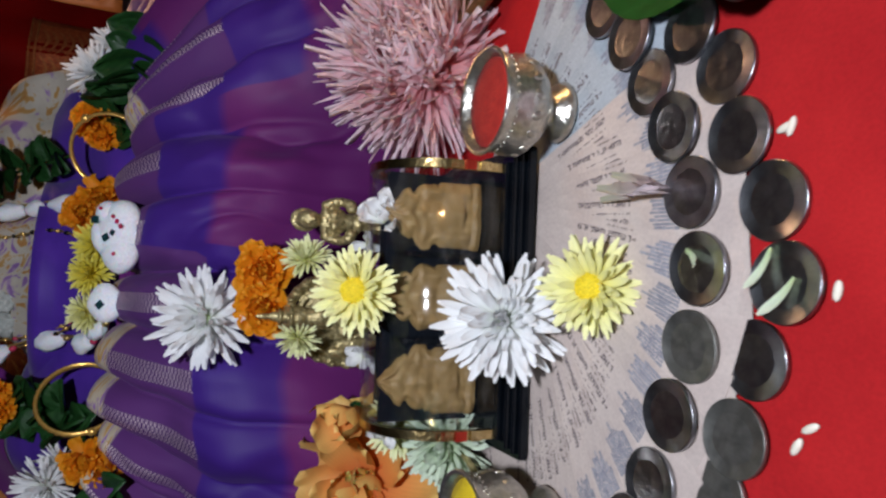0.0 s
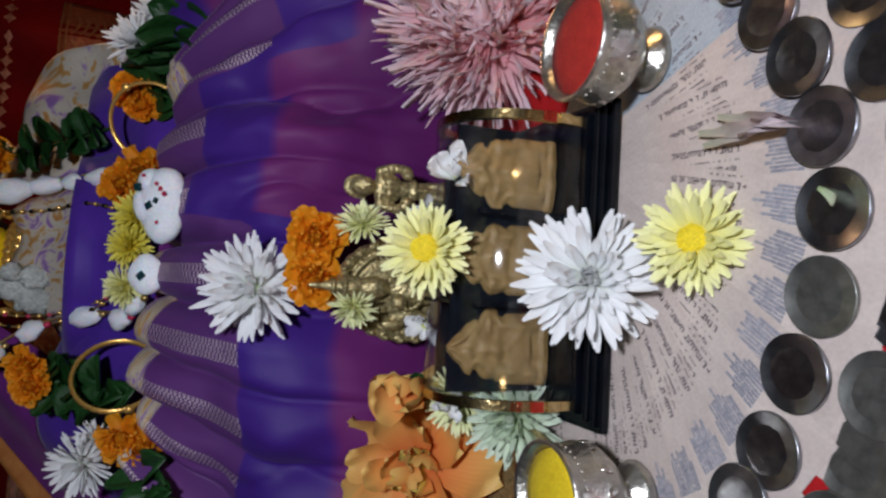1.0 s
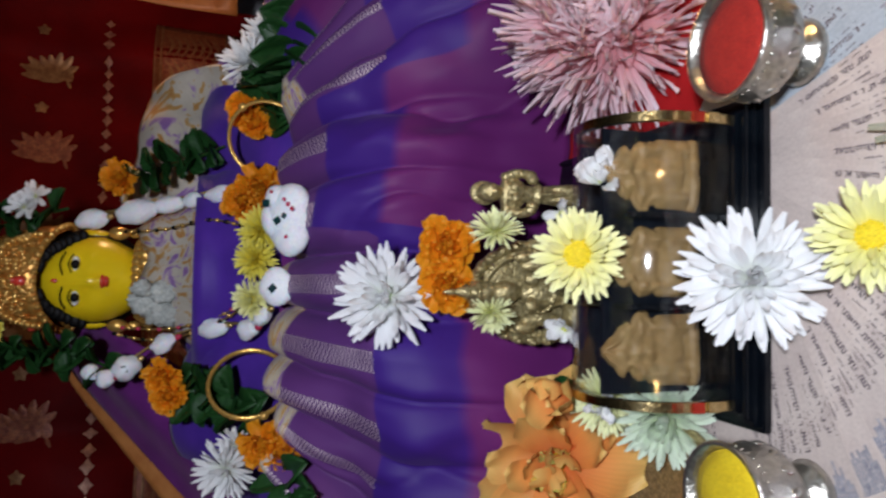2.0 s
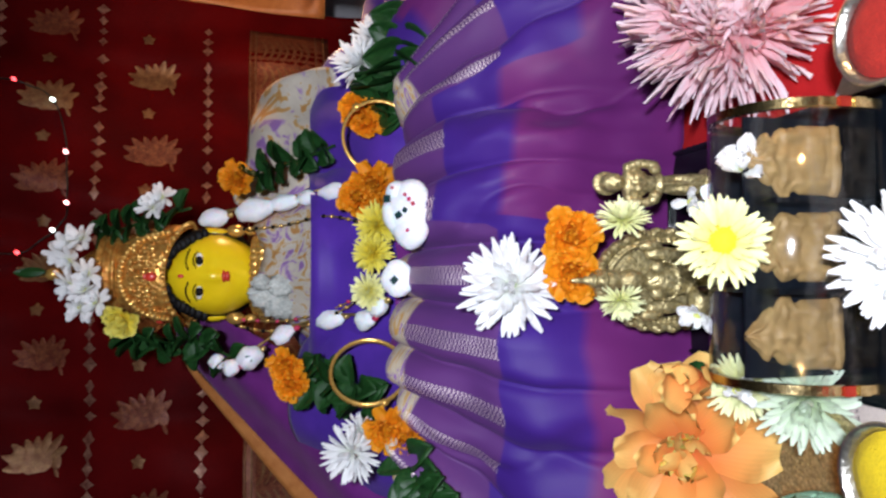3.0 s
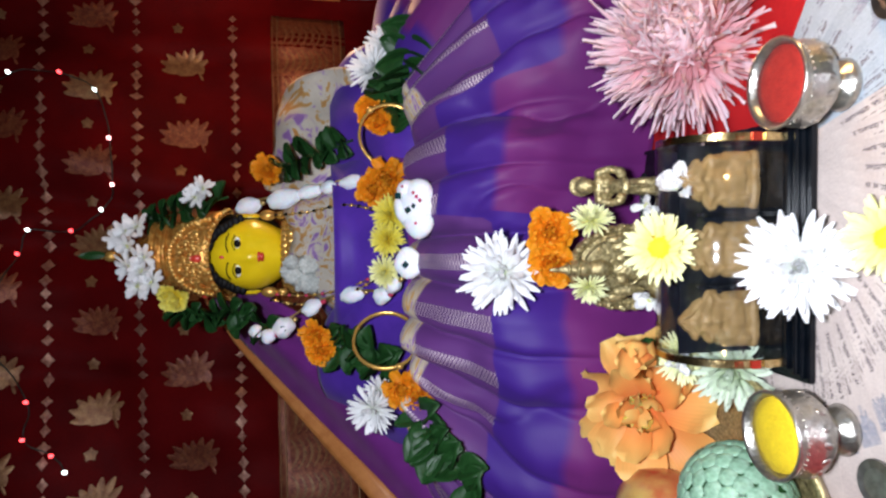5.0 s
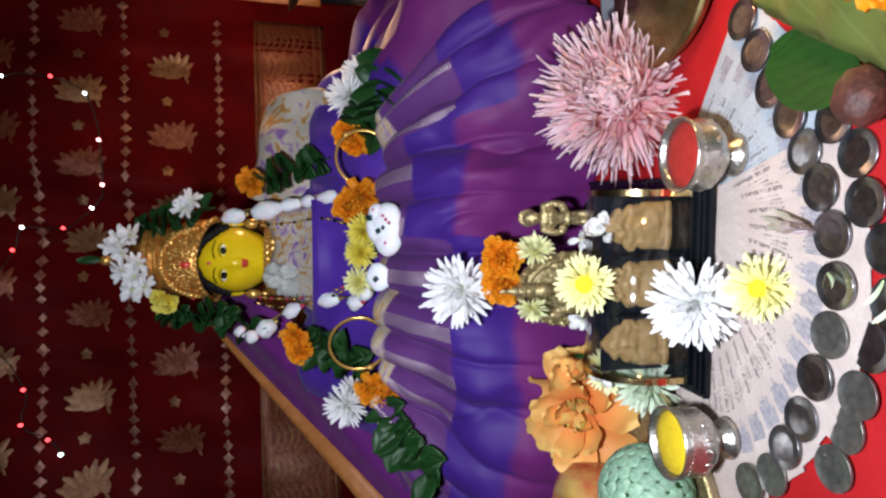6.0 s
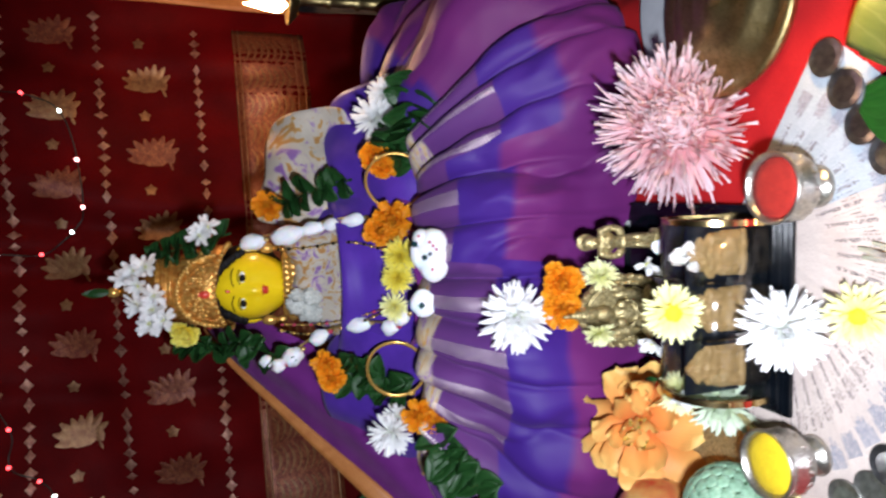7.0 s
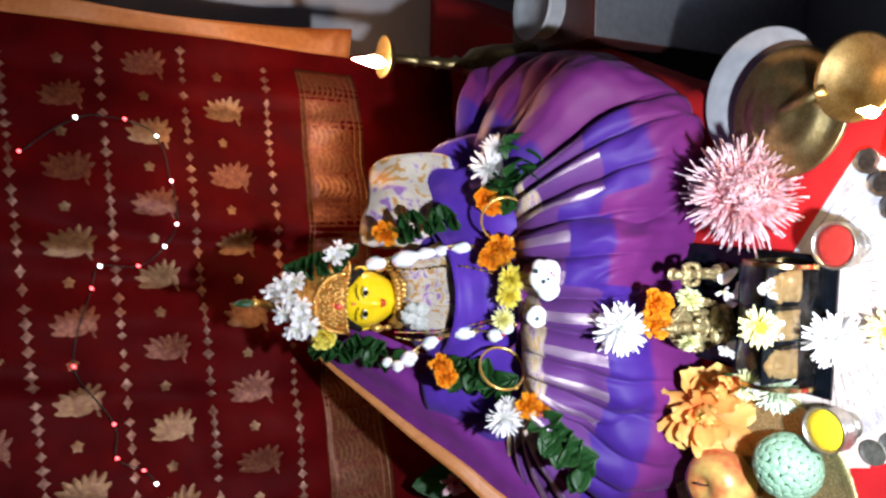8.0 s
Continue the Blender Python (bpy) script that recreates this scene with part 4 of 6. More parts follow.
def pedestal_bowl(label, loc, r, h, powder, heap, tilt=(0, 0)):
    root = thing("pedestal_bowl", label, "bowl", pose(*loc, *tilt), "powder bowls")
    prof = [(r * 0.56, 0.0), (r * 0.60, h * 0.03), (r * 0.52, h * 0.10), (r * 0.36, h * 0.17), (r * 0.30, h * 0.24), (r * 0.38, h * 0.30), (r * 0.72, h * 0.38), (r * 0.93, h * 0.52), (r * 0.97, h * 0.68), (r * 0.90, h * 0.82), (r * 0.92, h * 0.90), (r * 1.02, h * 0.97), (r * 1.0, h), (r * 0.93, h * 0.985), (r * 0.86, h * 0.86), (r * 0.84, h * 0.70), (0.0003, h * 0.68)]
    part("bowl_body", lathe_mesh("bowl_body", prof, M["silver"], 48), root)
    bead = blob_mesh("bead", (r * 0.027,) * 3, M["silver"], 0, 0, 1, 8)
    for k in range(40):
        a = 2 * math.pi * k / 40
        part("bead", bead, root, pose(r * 0.925 * math.cos(a), r * 0.925 * math.sin(a), h * 0.84))
    boss = blob_mesh("boss", (r * 0.085, r * 0.035, r * 0.13), M["silver"], 0.2, 2, 2, 10)
    for k in range(16):
        a = 2 * math.pi * k / 16
        part("embossed_leaf", boss, root, pose(r * 0.95 * math.cos(a), r * 0.95 * math.sin(a), h * 0.60, 0, 25 if k % 2 else -25, math.degrees(a) - 90))
    part("powder", lathe_mesh("powder", [(r * 0.855, h * 0.80), (r * 0.85, h * 0.90), (r * 0.6, h * (0.92 + heap * 0.5)), (r * 0.3, h * (0.93 + heap)), (0.0004, h * (0.93 + heap * 1.1))], powder, 32, wob=0.01), root)


display_case()
pedestal_bowl("engraved silver pedestal bowl heaped with red kumkum powder", (0.0645, 0.395, 0.0030), 0.0210, 0.0365, M["kumkum"], 0.02)
pedestal_bowl("engraved silver pedestal bowl heaped with yellow turmeric powder", (-0.099, 0.390, 0.0055), 0.0208, 0.0395, M["turmeric"], 0.04)


# ---- flowers on the table and the case ----
UP = (0, -0.72, 0.70)
mum("white_chrysanthemum", "large white chrysanthemum leaning on the case's plinth", (-0.021, 0.396, 0.026), (0.05, -0.8, 0.6), 0.0255, M["white_petal"], seed=1, full=1.1)
mum("lemon_chrysanthemum", "lemon chrysanthemum with a yellow heart on top of the case", (-0.0125, 0.436, 0.0755), (0.05, -0.85, 0.5), 0.0175, M["lemon_petal"], (0.0066, 0.0052, M["pollen"]), seed=2, full=1.1, broad=1.15)
mum("lemon_chrysanthemum", "lemon chrysanthemum lying on the fan of banknotes", (-0.007, 0.359, 0.011), (0.05, -0.55, 0.83), 0.0175, M["lemon_petal"], (0.0056, 0.0048, M["pollen"]), seed=3, full=1.1, broad=1.15)
mum("white_chrysanthemum", "white chrysanthemum with green heart pinned on the sari pleats", (-0.034, 0.566, 0.124), (0.0, -0.9, 0.42), 0.029, M["white_petal"], (0.005, 0.004, M["mint_petal"]), seed=4, full=0.95)
mum("pale_chrysanthemum", "small pale yellow chrysanthemum above the brass figure", (0.002, 0.517, 0.079), (0.75, -0.55, 0.25), 0.0128, M["pale_petal"], seed=5, joined=True)
mum("pale_chrysanthemum", "small pale yellow chrysanthemum beside the seated brass figure", (-0.040, 0.512, 0.083), (-0.7, -0.6, 0.2), 0.0112, M["pale_petal"], seed=6, joined=True)
for k, (x, z) in enumerate(((-0.006, 0.096), (-0.027, 0.095))):
    marigold((x, 0.545, z), (0.2 - 0.4 * k, -0.9, 0.3), 0.0165, 20 + k, "orange marigold head laid on the brass figure's crown")

# shaggy pink bloom: fine curled straps, each one a part
dahlia = flower("pink_dahlia", "large shaggy pink dahlia with fine curled petals on the cloth", (0.110, 0.508, 0.020), (0.10, -0.74, 0.66),
       [(50, -20, 0.0585, 0.0062, 0.35, 0.15, 0.02, 0.018), (50, -6, 0.0590, 0.0062, 0.45, 0.15, 0.02, 0.018), (48, 8, 0.0550, 0.0062, 0.6, 0.15, 0.02, 0.018), (44, 22, 0.0580, 0.0062, 0.8, 0.15, 0.02, 0.018), (40, 37, 0.0525, 0.0062, 1.0, 0.15, 0.03, 0.018), (30, 52, 0.0460, 0.0060, 1.2, 0.15, 0.03, 0.018), (20, 68, 0.0385, 0.0060, 1.3, 0.15, 0.03, 0.018)],
       M["pink_petal"], (0.010, 0.008, M["magenta_petal"]), seed=9, jitter=28.0, back=(0.012, M["leaf"]),
       fine=[(120, -16, 0.0540, 0.0064, 0.6, 0.15, 0.02, 0.018), (120, 2, 0.0530, 0.0064, 0.8, 0.15, 0.02, 0.018), (110, 18, 0.0500, 0.0064, 1.0, 0.15, 0.02, 0.018), (100, 34, 0.0455, 0.0062, 1.2, 0.15, 0.02, 0.018), (80, 52, 0.0400, 0.0060, 1.4, 0.15, 0.02, 0.018), (50, 68, 0.0340, 0.0058, 1.5, 0.15, 0.02, 0.018)])
# pink blob added under the petals so the gaps between them stay light
part("petal_bed", blob_mesh("petal_bed", (0.024, 0.024, 0.012), M["pink_petal"], 0.2, 5, 4.0, 26), dahlia, pose(0, 0, 0.002), label="pink filler blob added to lighten the gaps between petals")

# broad peach blossom
peach = flower("peach_blossom", "large peach-orange blossom with broad ruffled petals", (-0.121, 0.531, 0.036), (-0.06, -0.80, 0.60),
       [(10, -8, 0.056, 0.029, 0.20, 0.25, 0.55, 0.05), (8, 10, 0.049, 0.025, 0.50, 0.35, 0.5, 0.06), (6, 30, 0.038, 0.018, 0.9, 0.5, 0.5, 0.045), (5, 50, 0.028, 0.014, 1.2, 0.6, 0.5, 0.045)],
       M["peach_petal"], (0.005, 0.006, M["pollen"]), seed=10, jitter=17.0, back=(0.008, M["leaf"]))
_droop = Vector((-0.62, -0.25, -0.74))
for _p in [c for c in peach.children if c.name.startswith("petal")]:
    _d = (peach.matrix_basis.to_3x3() @ _p.matrix_basis.to_3x3() @ Vector((0, 1, 0))).normalized().dot(_droop)
    _p.matrix_basis = _p.matrix_basis @ Matrix.Diagonal((1.10 + 0.25 * _d, 0.98 + 0.22 * _d, 1, 1))
_r = random.Random(77)
_forms = [mesh_of("inner_petal", *petal_points(0.017 * k, 0.0075 * k, 0.9, 0.7, 0.6, wave=0.09, nu=6, nv=5)[:2], M["cream_yellow"]) for k in (0.8, 1.0, 1.2)]
for k in range(15):
    part("inner_petal", _forms[k % 3], peach, pose(_r.uniform(-0.004, 0.004), _r.uniform(-0.004, 0.004), 0.002, 0, 0, k * 137) @ pose(0, 0, 0, _r.uniform(30, 85), _r.uniform(-25, 25), 0), "curled pale yellow inner petals" if k == 0 else "")

flower("peach_bud", "curled peach petal cluster standing behind the case", (-0.073, 0.482, 0.058), (-0.2, -0.55, 0.8),
       [(3, 40, 0.026, 0.018, 0.9, 0.6, 0.5, 0.06), (2, 65, 0.020, 0.015, 0.8, 0.6, 0.5, 0.06)], M["peach_petal"], None, seed=12, jitter=16.0, back=(0.006, M["leaf"]))
mum("mint_chrysanthemum", "pale green chrysanthemum between case and peach blossom", (-0.083, 0.452, 0.024), (-0.2, -0.7, 0.68), 0.021, M["mint_petal"], seed=13, full=1.2, joined=True)
mum("pale_chrysanthemum", "pale yellow chrysanthemum tucked beside the case", (-0.079, 0.476, 0.040), (-0.2, -0.6, 0.75), 0.016, M["pale_petal"], seed=14, joined=True)
for k, (x, y, z, s) in enumerate(((0.019, 0.444, 0.060, 1.3), (0.010, 0.50, 0.050, 0.9), (-0.078, 0.462, 0.052, 0.85), (-0.046, 0.492, 0.052, 0.9), (0.052, 0.418, 0.012, 0.5))):
    flower("white_blossom", "small white five-petalled blossom against the case", (x, y, z), (0.3 * (-1) ** k, -0.8, 0.6), [(5, 26, 0.0130 * s, 0.0064 * s, 0.7, 0.6, 0.25, 0.05), (4, 55, 0.010 * s, 0.0056 * s, 0.6, 0.6, 0.3, 0.05)], M["white_petal"], (0.002, 0.002, M["pale_petal"]), "small white blossoms", 30 + k, jitter=20)


# ---- the dark tray behind the case ----
def dark_tray():
    root = thing("dark_tray", "low glossy blue-black tray under the brass figures", "tray", pose(-0.012, 0.549, 0.0002))
    part("tray_base", box_mesh("tray_base", (0.128, 0.098, 0.004), M["black_gloss"], 0.0012), root, pose(0, 0, 0.002))
    for k in range(2):
        part("tray_rim", box_mesh("tray_rim", (0.128, 0.003, 0.0068), M["black_gloss"], 0.0010), root, pose(0, (2 * k - 1) * 0.0476, 0.0034))
        part("tray_rim", box_mesh("tray_rim", (0.003, 0.092, 0.0068), M["black_gloss"], 0.0010), root, pose((2 * k - 1) * 0.0626, 0, 0.0034))
    form = petal_points(0.024, 0.014, 0.7, 0.7, 0.45, nu=8, nv=7, wave=0.03)
    me = mesh_of("fallen_petal", form[0], form[1], M["cotton"], uvs=form[2])
    for x, y, z, a, b in ((0.018, 0.512, 0.016, 150, 10), (0.012, 0.506, 0.022, 95, -15), (-0.052, 0.516, 0.012, 200, 0), (-0.060, 0.508, 0.016, 260, 12), (-0.046, 0.505, 0.020, 150, 0), (0.030, 0.520, 0.008, 60, 0)):
        thing("fallen_petal", "broad pale white petal fallen behind the case", "petal", pose(x, y, z, 18, b, a), "fallen petals", me=me)


dark_tray()

# ---- the small brass figures: plain shapes ----
def brass_figure(label, loc, spec, sc):
    vs, fs = [], []
    for cx, cz, cy, rx, ry, rz in spec:
        bm = bmesh.new()
        bmesh.ops.create_uvsphere(bm, u_segments=14, v_segments=10, radius=1)
        o = len(vs)
        for v in bm.verts:
            k = 1 + 0.07 * noise.noise(Vector((v.co.x * 3 + cx * 90, v.co.y * 3, v.co.z * 3 + cz * 90)))
            vs.append(((cx + v.co.x * rx * k * 0.92) * sc, (cy + v.co.y * ry * k) * sc, max(0.0, cz + v.co.z * rz * k * 1.08) * sc))
        bm.verts.index_update()
        fs += [tuple(v.index + o for v in f.verts) for f in bm.faces]
        bm.free()
    ob = thing("brass_figure", label, "figurine", pose(*loc), "small brass figures", me=mesh_of("brass_figure", vs, fs, M["old_brass"]))
    md = ob.modifiers.new("fuse", "REMESH")
    md.mode, md.voxel_size, md.use_smooth_shade = "VOXEL", 0.0007, True
    return ob


stand = [(0, 0.002, 0, 0.0118, 0.010, 0.004), (0, 0.007, 0, 0.0098, 0.0085, 0.004), (0, 0.0105, 0, 0.0105, 0.009, 0.0016), (0, 0.024, 0.001, 0.0066, 0.0052, 0.016), (-0.0032, 0.018, -0.003, 0.0031, 0.003, 0.011), (0.0032, 0.018, -0.003, 0.0031, 0.003, 0.011), (0, 0.028, -0.004, 0.0012, 0.0016, 0.014), (0, 0.039, 0, 0.0074, 0.0056, 0.0030), (0, 0.044, 0, 0.0052, 0.0044, 0.007), (0, 0.0515, 0, 0.0086, 0.0054, 0.0066), (-0.0028, 0.0530, -0.004, 0.0030, 0.0026, 0.0028), (0.0028, 0.0530, -0.004, 0.0030, 0.0026, 0.0028), (0, 0.0575, 0, 0.0104, 0.0042, 0.0026), (0, 0.061, -0.001, 0.0030, 0.0028, 0.004)]
stand += [(0, 0.0665, -0.001, 0.0058, 0.0056, 0.0062), (0, 0.0680, 0.004, 0.0074, 0.0022, 0.0074), (0, 0.0650, -0.0062, 0.0011, 0.0016, 0.0016), (-0.0022, 0.0678, -0.0058, 0.0013, 0.0010, 0.0009), (0.0022, 0.0678, -0.0058, 0.0013, 0.0010, 0.0009)]
stand += [(q * x, z, y, 0.0030, 0.0030, 0.0032) for q in (-1, 1) for x, z, y in ((0.0088, 0.0565, 0), (0.0098, 0.0540, -0.0005), (0.0106, 0.0512, -0.001), (0.0108, 0.0484, -0.001), (0.0102, 0.0460, -0.003), (0.0094, 0.0446, -0.005), (0.0070, 0.0440, -0.006))]
brass_figure("small aged brass figure standing with folded arms", (0.024, 0.540, 0.0061), stand, 1.02)
ring = [(0.0238 * math.cos(a), 0.036 + 0.035 * math.sin(a), 0.004, 0.0027, 0.0030, 0.0027) for a in np.linspace(-0.9, math.pi + 0.9, 44)] + [(0.0196 * math.cos(a), 0.036 + 0.0295 * math.sin(a), 0.004, 0.0016, 0.0022, 0.0016) for a in np.linspace(-0.9, math.pi + 0.9, 52)]
ring += [(0.0250 * math.cos(a), 0.036 + 0.036 * math.sin(a), 0.003, 0.0020, 0.0040, 0.0020) for a in np.linspace(-0.8, math.pi + 0.8, 22)] + [(0, 0.036, 0.006, 0.0190, 0.0016, 0.029)]
seat = [(q * 0.0062, 0.0445, -0.006, 0.0038, 0.0030, 0.0036) for q in (-1, 1)] + [(0.0190 * math.cos(a), 0.012 + 0.0030 * math.sin(a * 5), -0.011 + 0.003 * math.sin(a), 0.0024, 0.0022, 0.0024) for a in np.linspace(math.pi, 2 * math.pi, 14)] + [(0.0095 * math.cos(a), 0.0405 + 0.0085 * math.sin(a), -0.0065, 0.0012, 0.0014, 0.0012) for a in np.linspace(math.pi, 2 * math.pi, 12)] + [(0, 0.082, 0, 0.0016, 0.0016, 0.005), (0, 0.0705, 0, 0.0062, 0.0062, 0.0014), (0, 0.0755, 0, 0.0046, 0.0046, 0.0012), (0, 0.006, 0, 0.022, 0.015, 0.007), (0, 0.016, -0.004, 0.019, 0.011, 0.006), (-0.010, 0.022, -0.006, 0.010, 0.006, 0.005), (0.010, 0.022, -0.006, 0.010, 0.006, 0.005), (0, 0.034, 0, 0.009, 0.007, 0.014), (0.013, 0.038, -0.002, 0.004, 0.004, 0.010), (-0.013, 0.038, -0.002, 0.004, 0.004, 0.010), (0.017, 0.046, -0.002, 0.0035, 0.0035, 0.006), (-0.017, 0.046, -0.002, 0.0035, 0.0035, 0.006), (0, 0.056, -0.001, 0.006, 0.006, 0.0075), (0, 0.066, 0, 0.0055, 0.0055, 0.008), (0, 0.075, 0, 0.003, 0.003, 0.006)]
brass_figure("small aged brass figure seated before an arched frame", (-0.030, 0.532, 0.0061), seat + ring, 1.10)


# ---- the sari: pleated skirt, bodice, pallu ----
WAIST = [(-0.158, 0.712, 0.152), (-0.144, 0.690, 0.160), (-0.130, 0.672, 0.167), (-0.112, 0.662, 0.172), (-0.080, 0.666, 0.172), (-0.038, 0.682, 0.168), (0.002, 0.692, 0.166), (0.038, 0.700, 0.163), (0.068, 0.707, 0.161), (0.090, 0.718, 0.161), (0.112, 0.738, 0.163), (0.132, 0.770, 0.168), (0.150, 0.820, 0.172)]
HEM = [(-0.400, 0.850, 0.0), (-0.365, 0.740, 0.0), (-0.300, 0.630, 0.0), (-0.210, 0.566, 0.0), (-0.112, 0.560, 0.0), (-0.040, 0.586, 0.0), (0.012, 0.592, 0.0), (0.065, 0.586, 0.0), (0.145, 0.578, 0.0), (0.218, 0.592, 0.0), (0.258, 0.642, 0.0), (0.292, 0.738, 0.0), (0.298, 0.850, 0.0)]


def sari():
    root = thing("sari", "blue-violet and plum silk sari fanned in pleats with woven zari", "sari")
    nu, nv = 460, 48
    A, B = spline(WAIST, nu), spline(HEM, nu)
    U = np.linspace(0, 1, nu)
    # pleat phase: narrow folds at both sides, broad ones in the middle
    dens = 0.45 + 1.5 * np.abs(U - 0.52) ** 0.7
    ph = np.cumsum(dens)
    ph *= PLEATS / ph[-1]
    rnd = random.Random(21)
    jit = [(rnd.uniform(-0.03, 0.03), rnd.uniform(0.7, 1.3), rnd.uniform(-0.010, 0.006)) for _ in range(int(PLEATS) + 2)]

    def point(u, v):
        i = min(nu - 1, int(round(u * (nu - 1))))
        a, b = A[i], B[i]
        turn = ph[i] if ph[i] < SPLIT else SPLIT + (ph[i] - SPLIT) / 2.4
        k = int(turn)
        f = turn - k
        jv, js, jz = jit[k]
        w = max(0.0, min(1.0, v))
        h, dz = 1 - (1 - w) ** (1.65 + 1.5 * math.exp(-((b[0] - 0.01) / 0.11) ** 2)), w ** 1.65
        x, y = a[0] + (b[0] - a[0]) * h, a[1] + (b[1] - a[1]) * h
        z = a[2] * (1 - dz)
        fold = math.sqrt(max(0.0, 1 - (2 * f - 1) ** 2))
        amp = js * (0.030 * max(0.0, 1 - 1.25 * w) ** 0.9 + 0.006) * (1 if w < 0.8 else 1 - (w - 0.8) * 3.2)
        q = ph[i] / 2.7 + 0.8 * noise.noise(Vector((u * 7, w * 1.6, 3.0)))
        soft = (abs(math.sin(math.pi * q)) ** 0.75 - 0.6) * 0.017 * math.sin(math.pi * min(1, w * 0.80 + 0.05)) * min(1, w * 2.2)
        big = 0.0060 * noise.noise(Vector((u * 26, w * 6.5, 5.0))) * min(1, 2.5 * w) + 0.0028 * noise.noise(Vector((u * 60, w * 10, 9.0))) * min(1, 2.5 * w) + 0.010 * math.sin(13 * u + 3 * w) * math.sin(math.pi * min(1, w * 1.05)) + 0.016 * noise.noise(Vector((u * 9, w * 2.6, 1.0))) * min(1, 2 * w)
        d = (fold - 0.5) * amp * min(1.0, w / 0.07) + soft + big
        n = Vector((b[0] + 0.02, b[1] - 0.85, 0.22)).normalized()
        lift = 0.0
        if b[0] > 0.20:
            lift = 0.055 * max(0.0, math.sin((b[1] - 0.60) * 30)) * w + 0.012 * w
        tuck = max(0.0, 0.08 - w) / 0.08
        z += (jz + 0.012 * fold) * max(0.0, 1 - w * 3.0) * min(1.0, w / 0.07)
        return (x + n.x * d, y + n.y * d + 0.022 * tuck, max(z + n.z * d * 0.6 + lift - 0.006 * tuck, 0.0008 + 0.003 * (1 - w)))
    part("pleated_skirt", sheet_mesh("pleated_skirt", point, nu, nv, M["sari"], -0.0009, [p / PLEATS for p in ph]), root, label="pleats with cream print, zari, blue-violet and plum bands")

    # bodice: soft body under the cloth
    prof = [(0.125, 0.0), (0.120, 0.08), (0.108, 0.15), (0.092, 0.20), (0.074, 0.235), (0.046, 0.254), (0.020, 0.262)]
    vs, fs = [], []
    seg = 72
    for i, (r, z) in enumerate(prof):
        for k in range(seg):
            a = 2 * math.pi * k / seg
            w = 1 + 0.03 * math.sin(11 * a + z * 20) + 0.02 * math.sin(23 * a)
            vs.append((-0.022 + r * w * math.cos(a), 0.838 + 0.88 * r * w * math.sin(a), z))
    for i in range(len(prof) - 1):
        for k in range(seg):
            fs.append((i * seg + k, i * seg + (k + 1) % seg, (i + 1) * seg + (k + 1) % seg, (i + 1) * seg + k))
    fs.append(tuple((len(prof) - 1) * seg + k for k in range(seg)))
    part("bodice", mesh_of("bodice", vs, fs, M["violet"]), root, label="blue-violet silk wrapped round the body")

    # draped sash across the middle
    def sash(u, v):
        a = math.radians(200 + 140 * u)
        z = 0.232 - 0.072 * v
        r = 0.094 + 0.034 * v + 0.003 * math.sin(14 * v + 3 * u)
        return (-0.024 + r * math.cos(a) * 0.95, 0.838 + r * 1.08 * math.sin(a), z - 0.012 * math.sin(math.pi * u) * v)
    part("sash", sheet_mesh("sash", sash, 60, 12, M["violet"], 0.001), root)

    def belt(u, v):
        a = math.radians(205 + 130 * u)
        r = 0.132 + 0.004 * math.sin(40 * u)
        return (-0.026 + r * math.cos(a) * 0.9, 0.838 + r * 1.16 * math.sin(a), 0.182 - 0.016 * v - 0.01 * math.sin(math.pi * u))
    part("waist_fold", sheet_mesh("waist_fold", belt, 60, 5, M["plum"], 0.001), root, label="plum fold at the waist")

    # bib of cream brocade under the chin
    def bib(u, v):
        a = math.radians(218 + 104 * u)
        r = 0.046 + 0.040 * v + 0.003 * math.sin(17 * u) + 0.002 * math.sin(9 * v)
        return (-0.020 + r * math.cos(a) * 0.98, 0.838 + r * 1.0 * math.sin(a), 0.274 - 0.052 * v + 0.004 * math.sin(8 * u))
    part("bib", sheet_mesh("bib", bib, 40, 10, M["brocade"], 0.001), root, label="cream printed cloth below the chin")

    def fan(c, corner, ripple, seed):
        """A four-cornered cloth piece whose far corners are rounded off."""
        c = [np.array(q) for q in c]
        mid = sum(c) / 4

        def f(u, v):
            p = (c[0] * (1 - u) + c[1] * u) * (1 - v) + (c[2] * (1 - u) + c[3] * u) * v
            e = (max(0.0, abs(2 * u - 1) - 0.2) / 0.8) ** 2 * (max(0.0, abs(2 * v - 1) - 0.2) / 0.8) ** 2
            p = p + (mid - p) * corner * e + np.array((0.0, 0.0, 0.004)) * math.sin(7 * u + seed)
            return tuple(p + np.array((0, -1, 0.3)) * (ripple * math.sin(11 * u + 2 * v + seed) + 0.5 * ripple * math.sin(5 * u - 9 * v) + 0.014 * math.sin(math.pi * u) * math.sin(math.pi * v)))
        return f
    part("blouse_piece", sheet_mesh("blouse_piece", fan([(0.030, 0.885, 0.300), (0.150, 0.885, 0.280), (0.035, 0.790, 0.200), (0.160, 0.795, 0.200)], 0.14, 0.006, 1), 36, 28, M["cream"], 0.002), root, label="folded cream blouse cloth with mauve flowers")
    part("sleeve_cloth", sheet_mesh("sleeve_cloth", fan([(0.020, 0.790, 0.236), (0.160, 0.845, 0.232), (0.020, 0.690, 0.150), (0.190, 0.770, 0.150)], 0.25, 0.006, 2), 36, 28, M["violet"], 0.002), root)
    part("sleeve_cloth", sheet_mesh("sleeve_cloth", fan([(-0.200, 0.800, 0.245), (-0.060, 0.790, 0.240), (-0.215, 0.700, 0.140), (-0.060, 0.690, 0.150)], 0.25, 0.006, 4), 36, 28, M["violet"], 0.002), root)

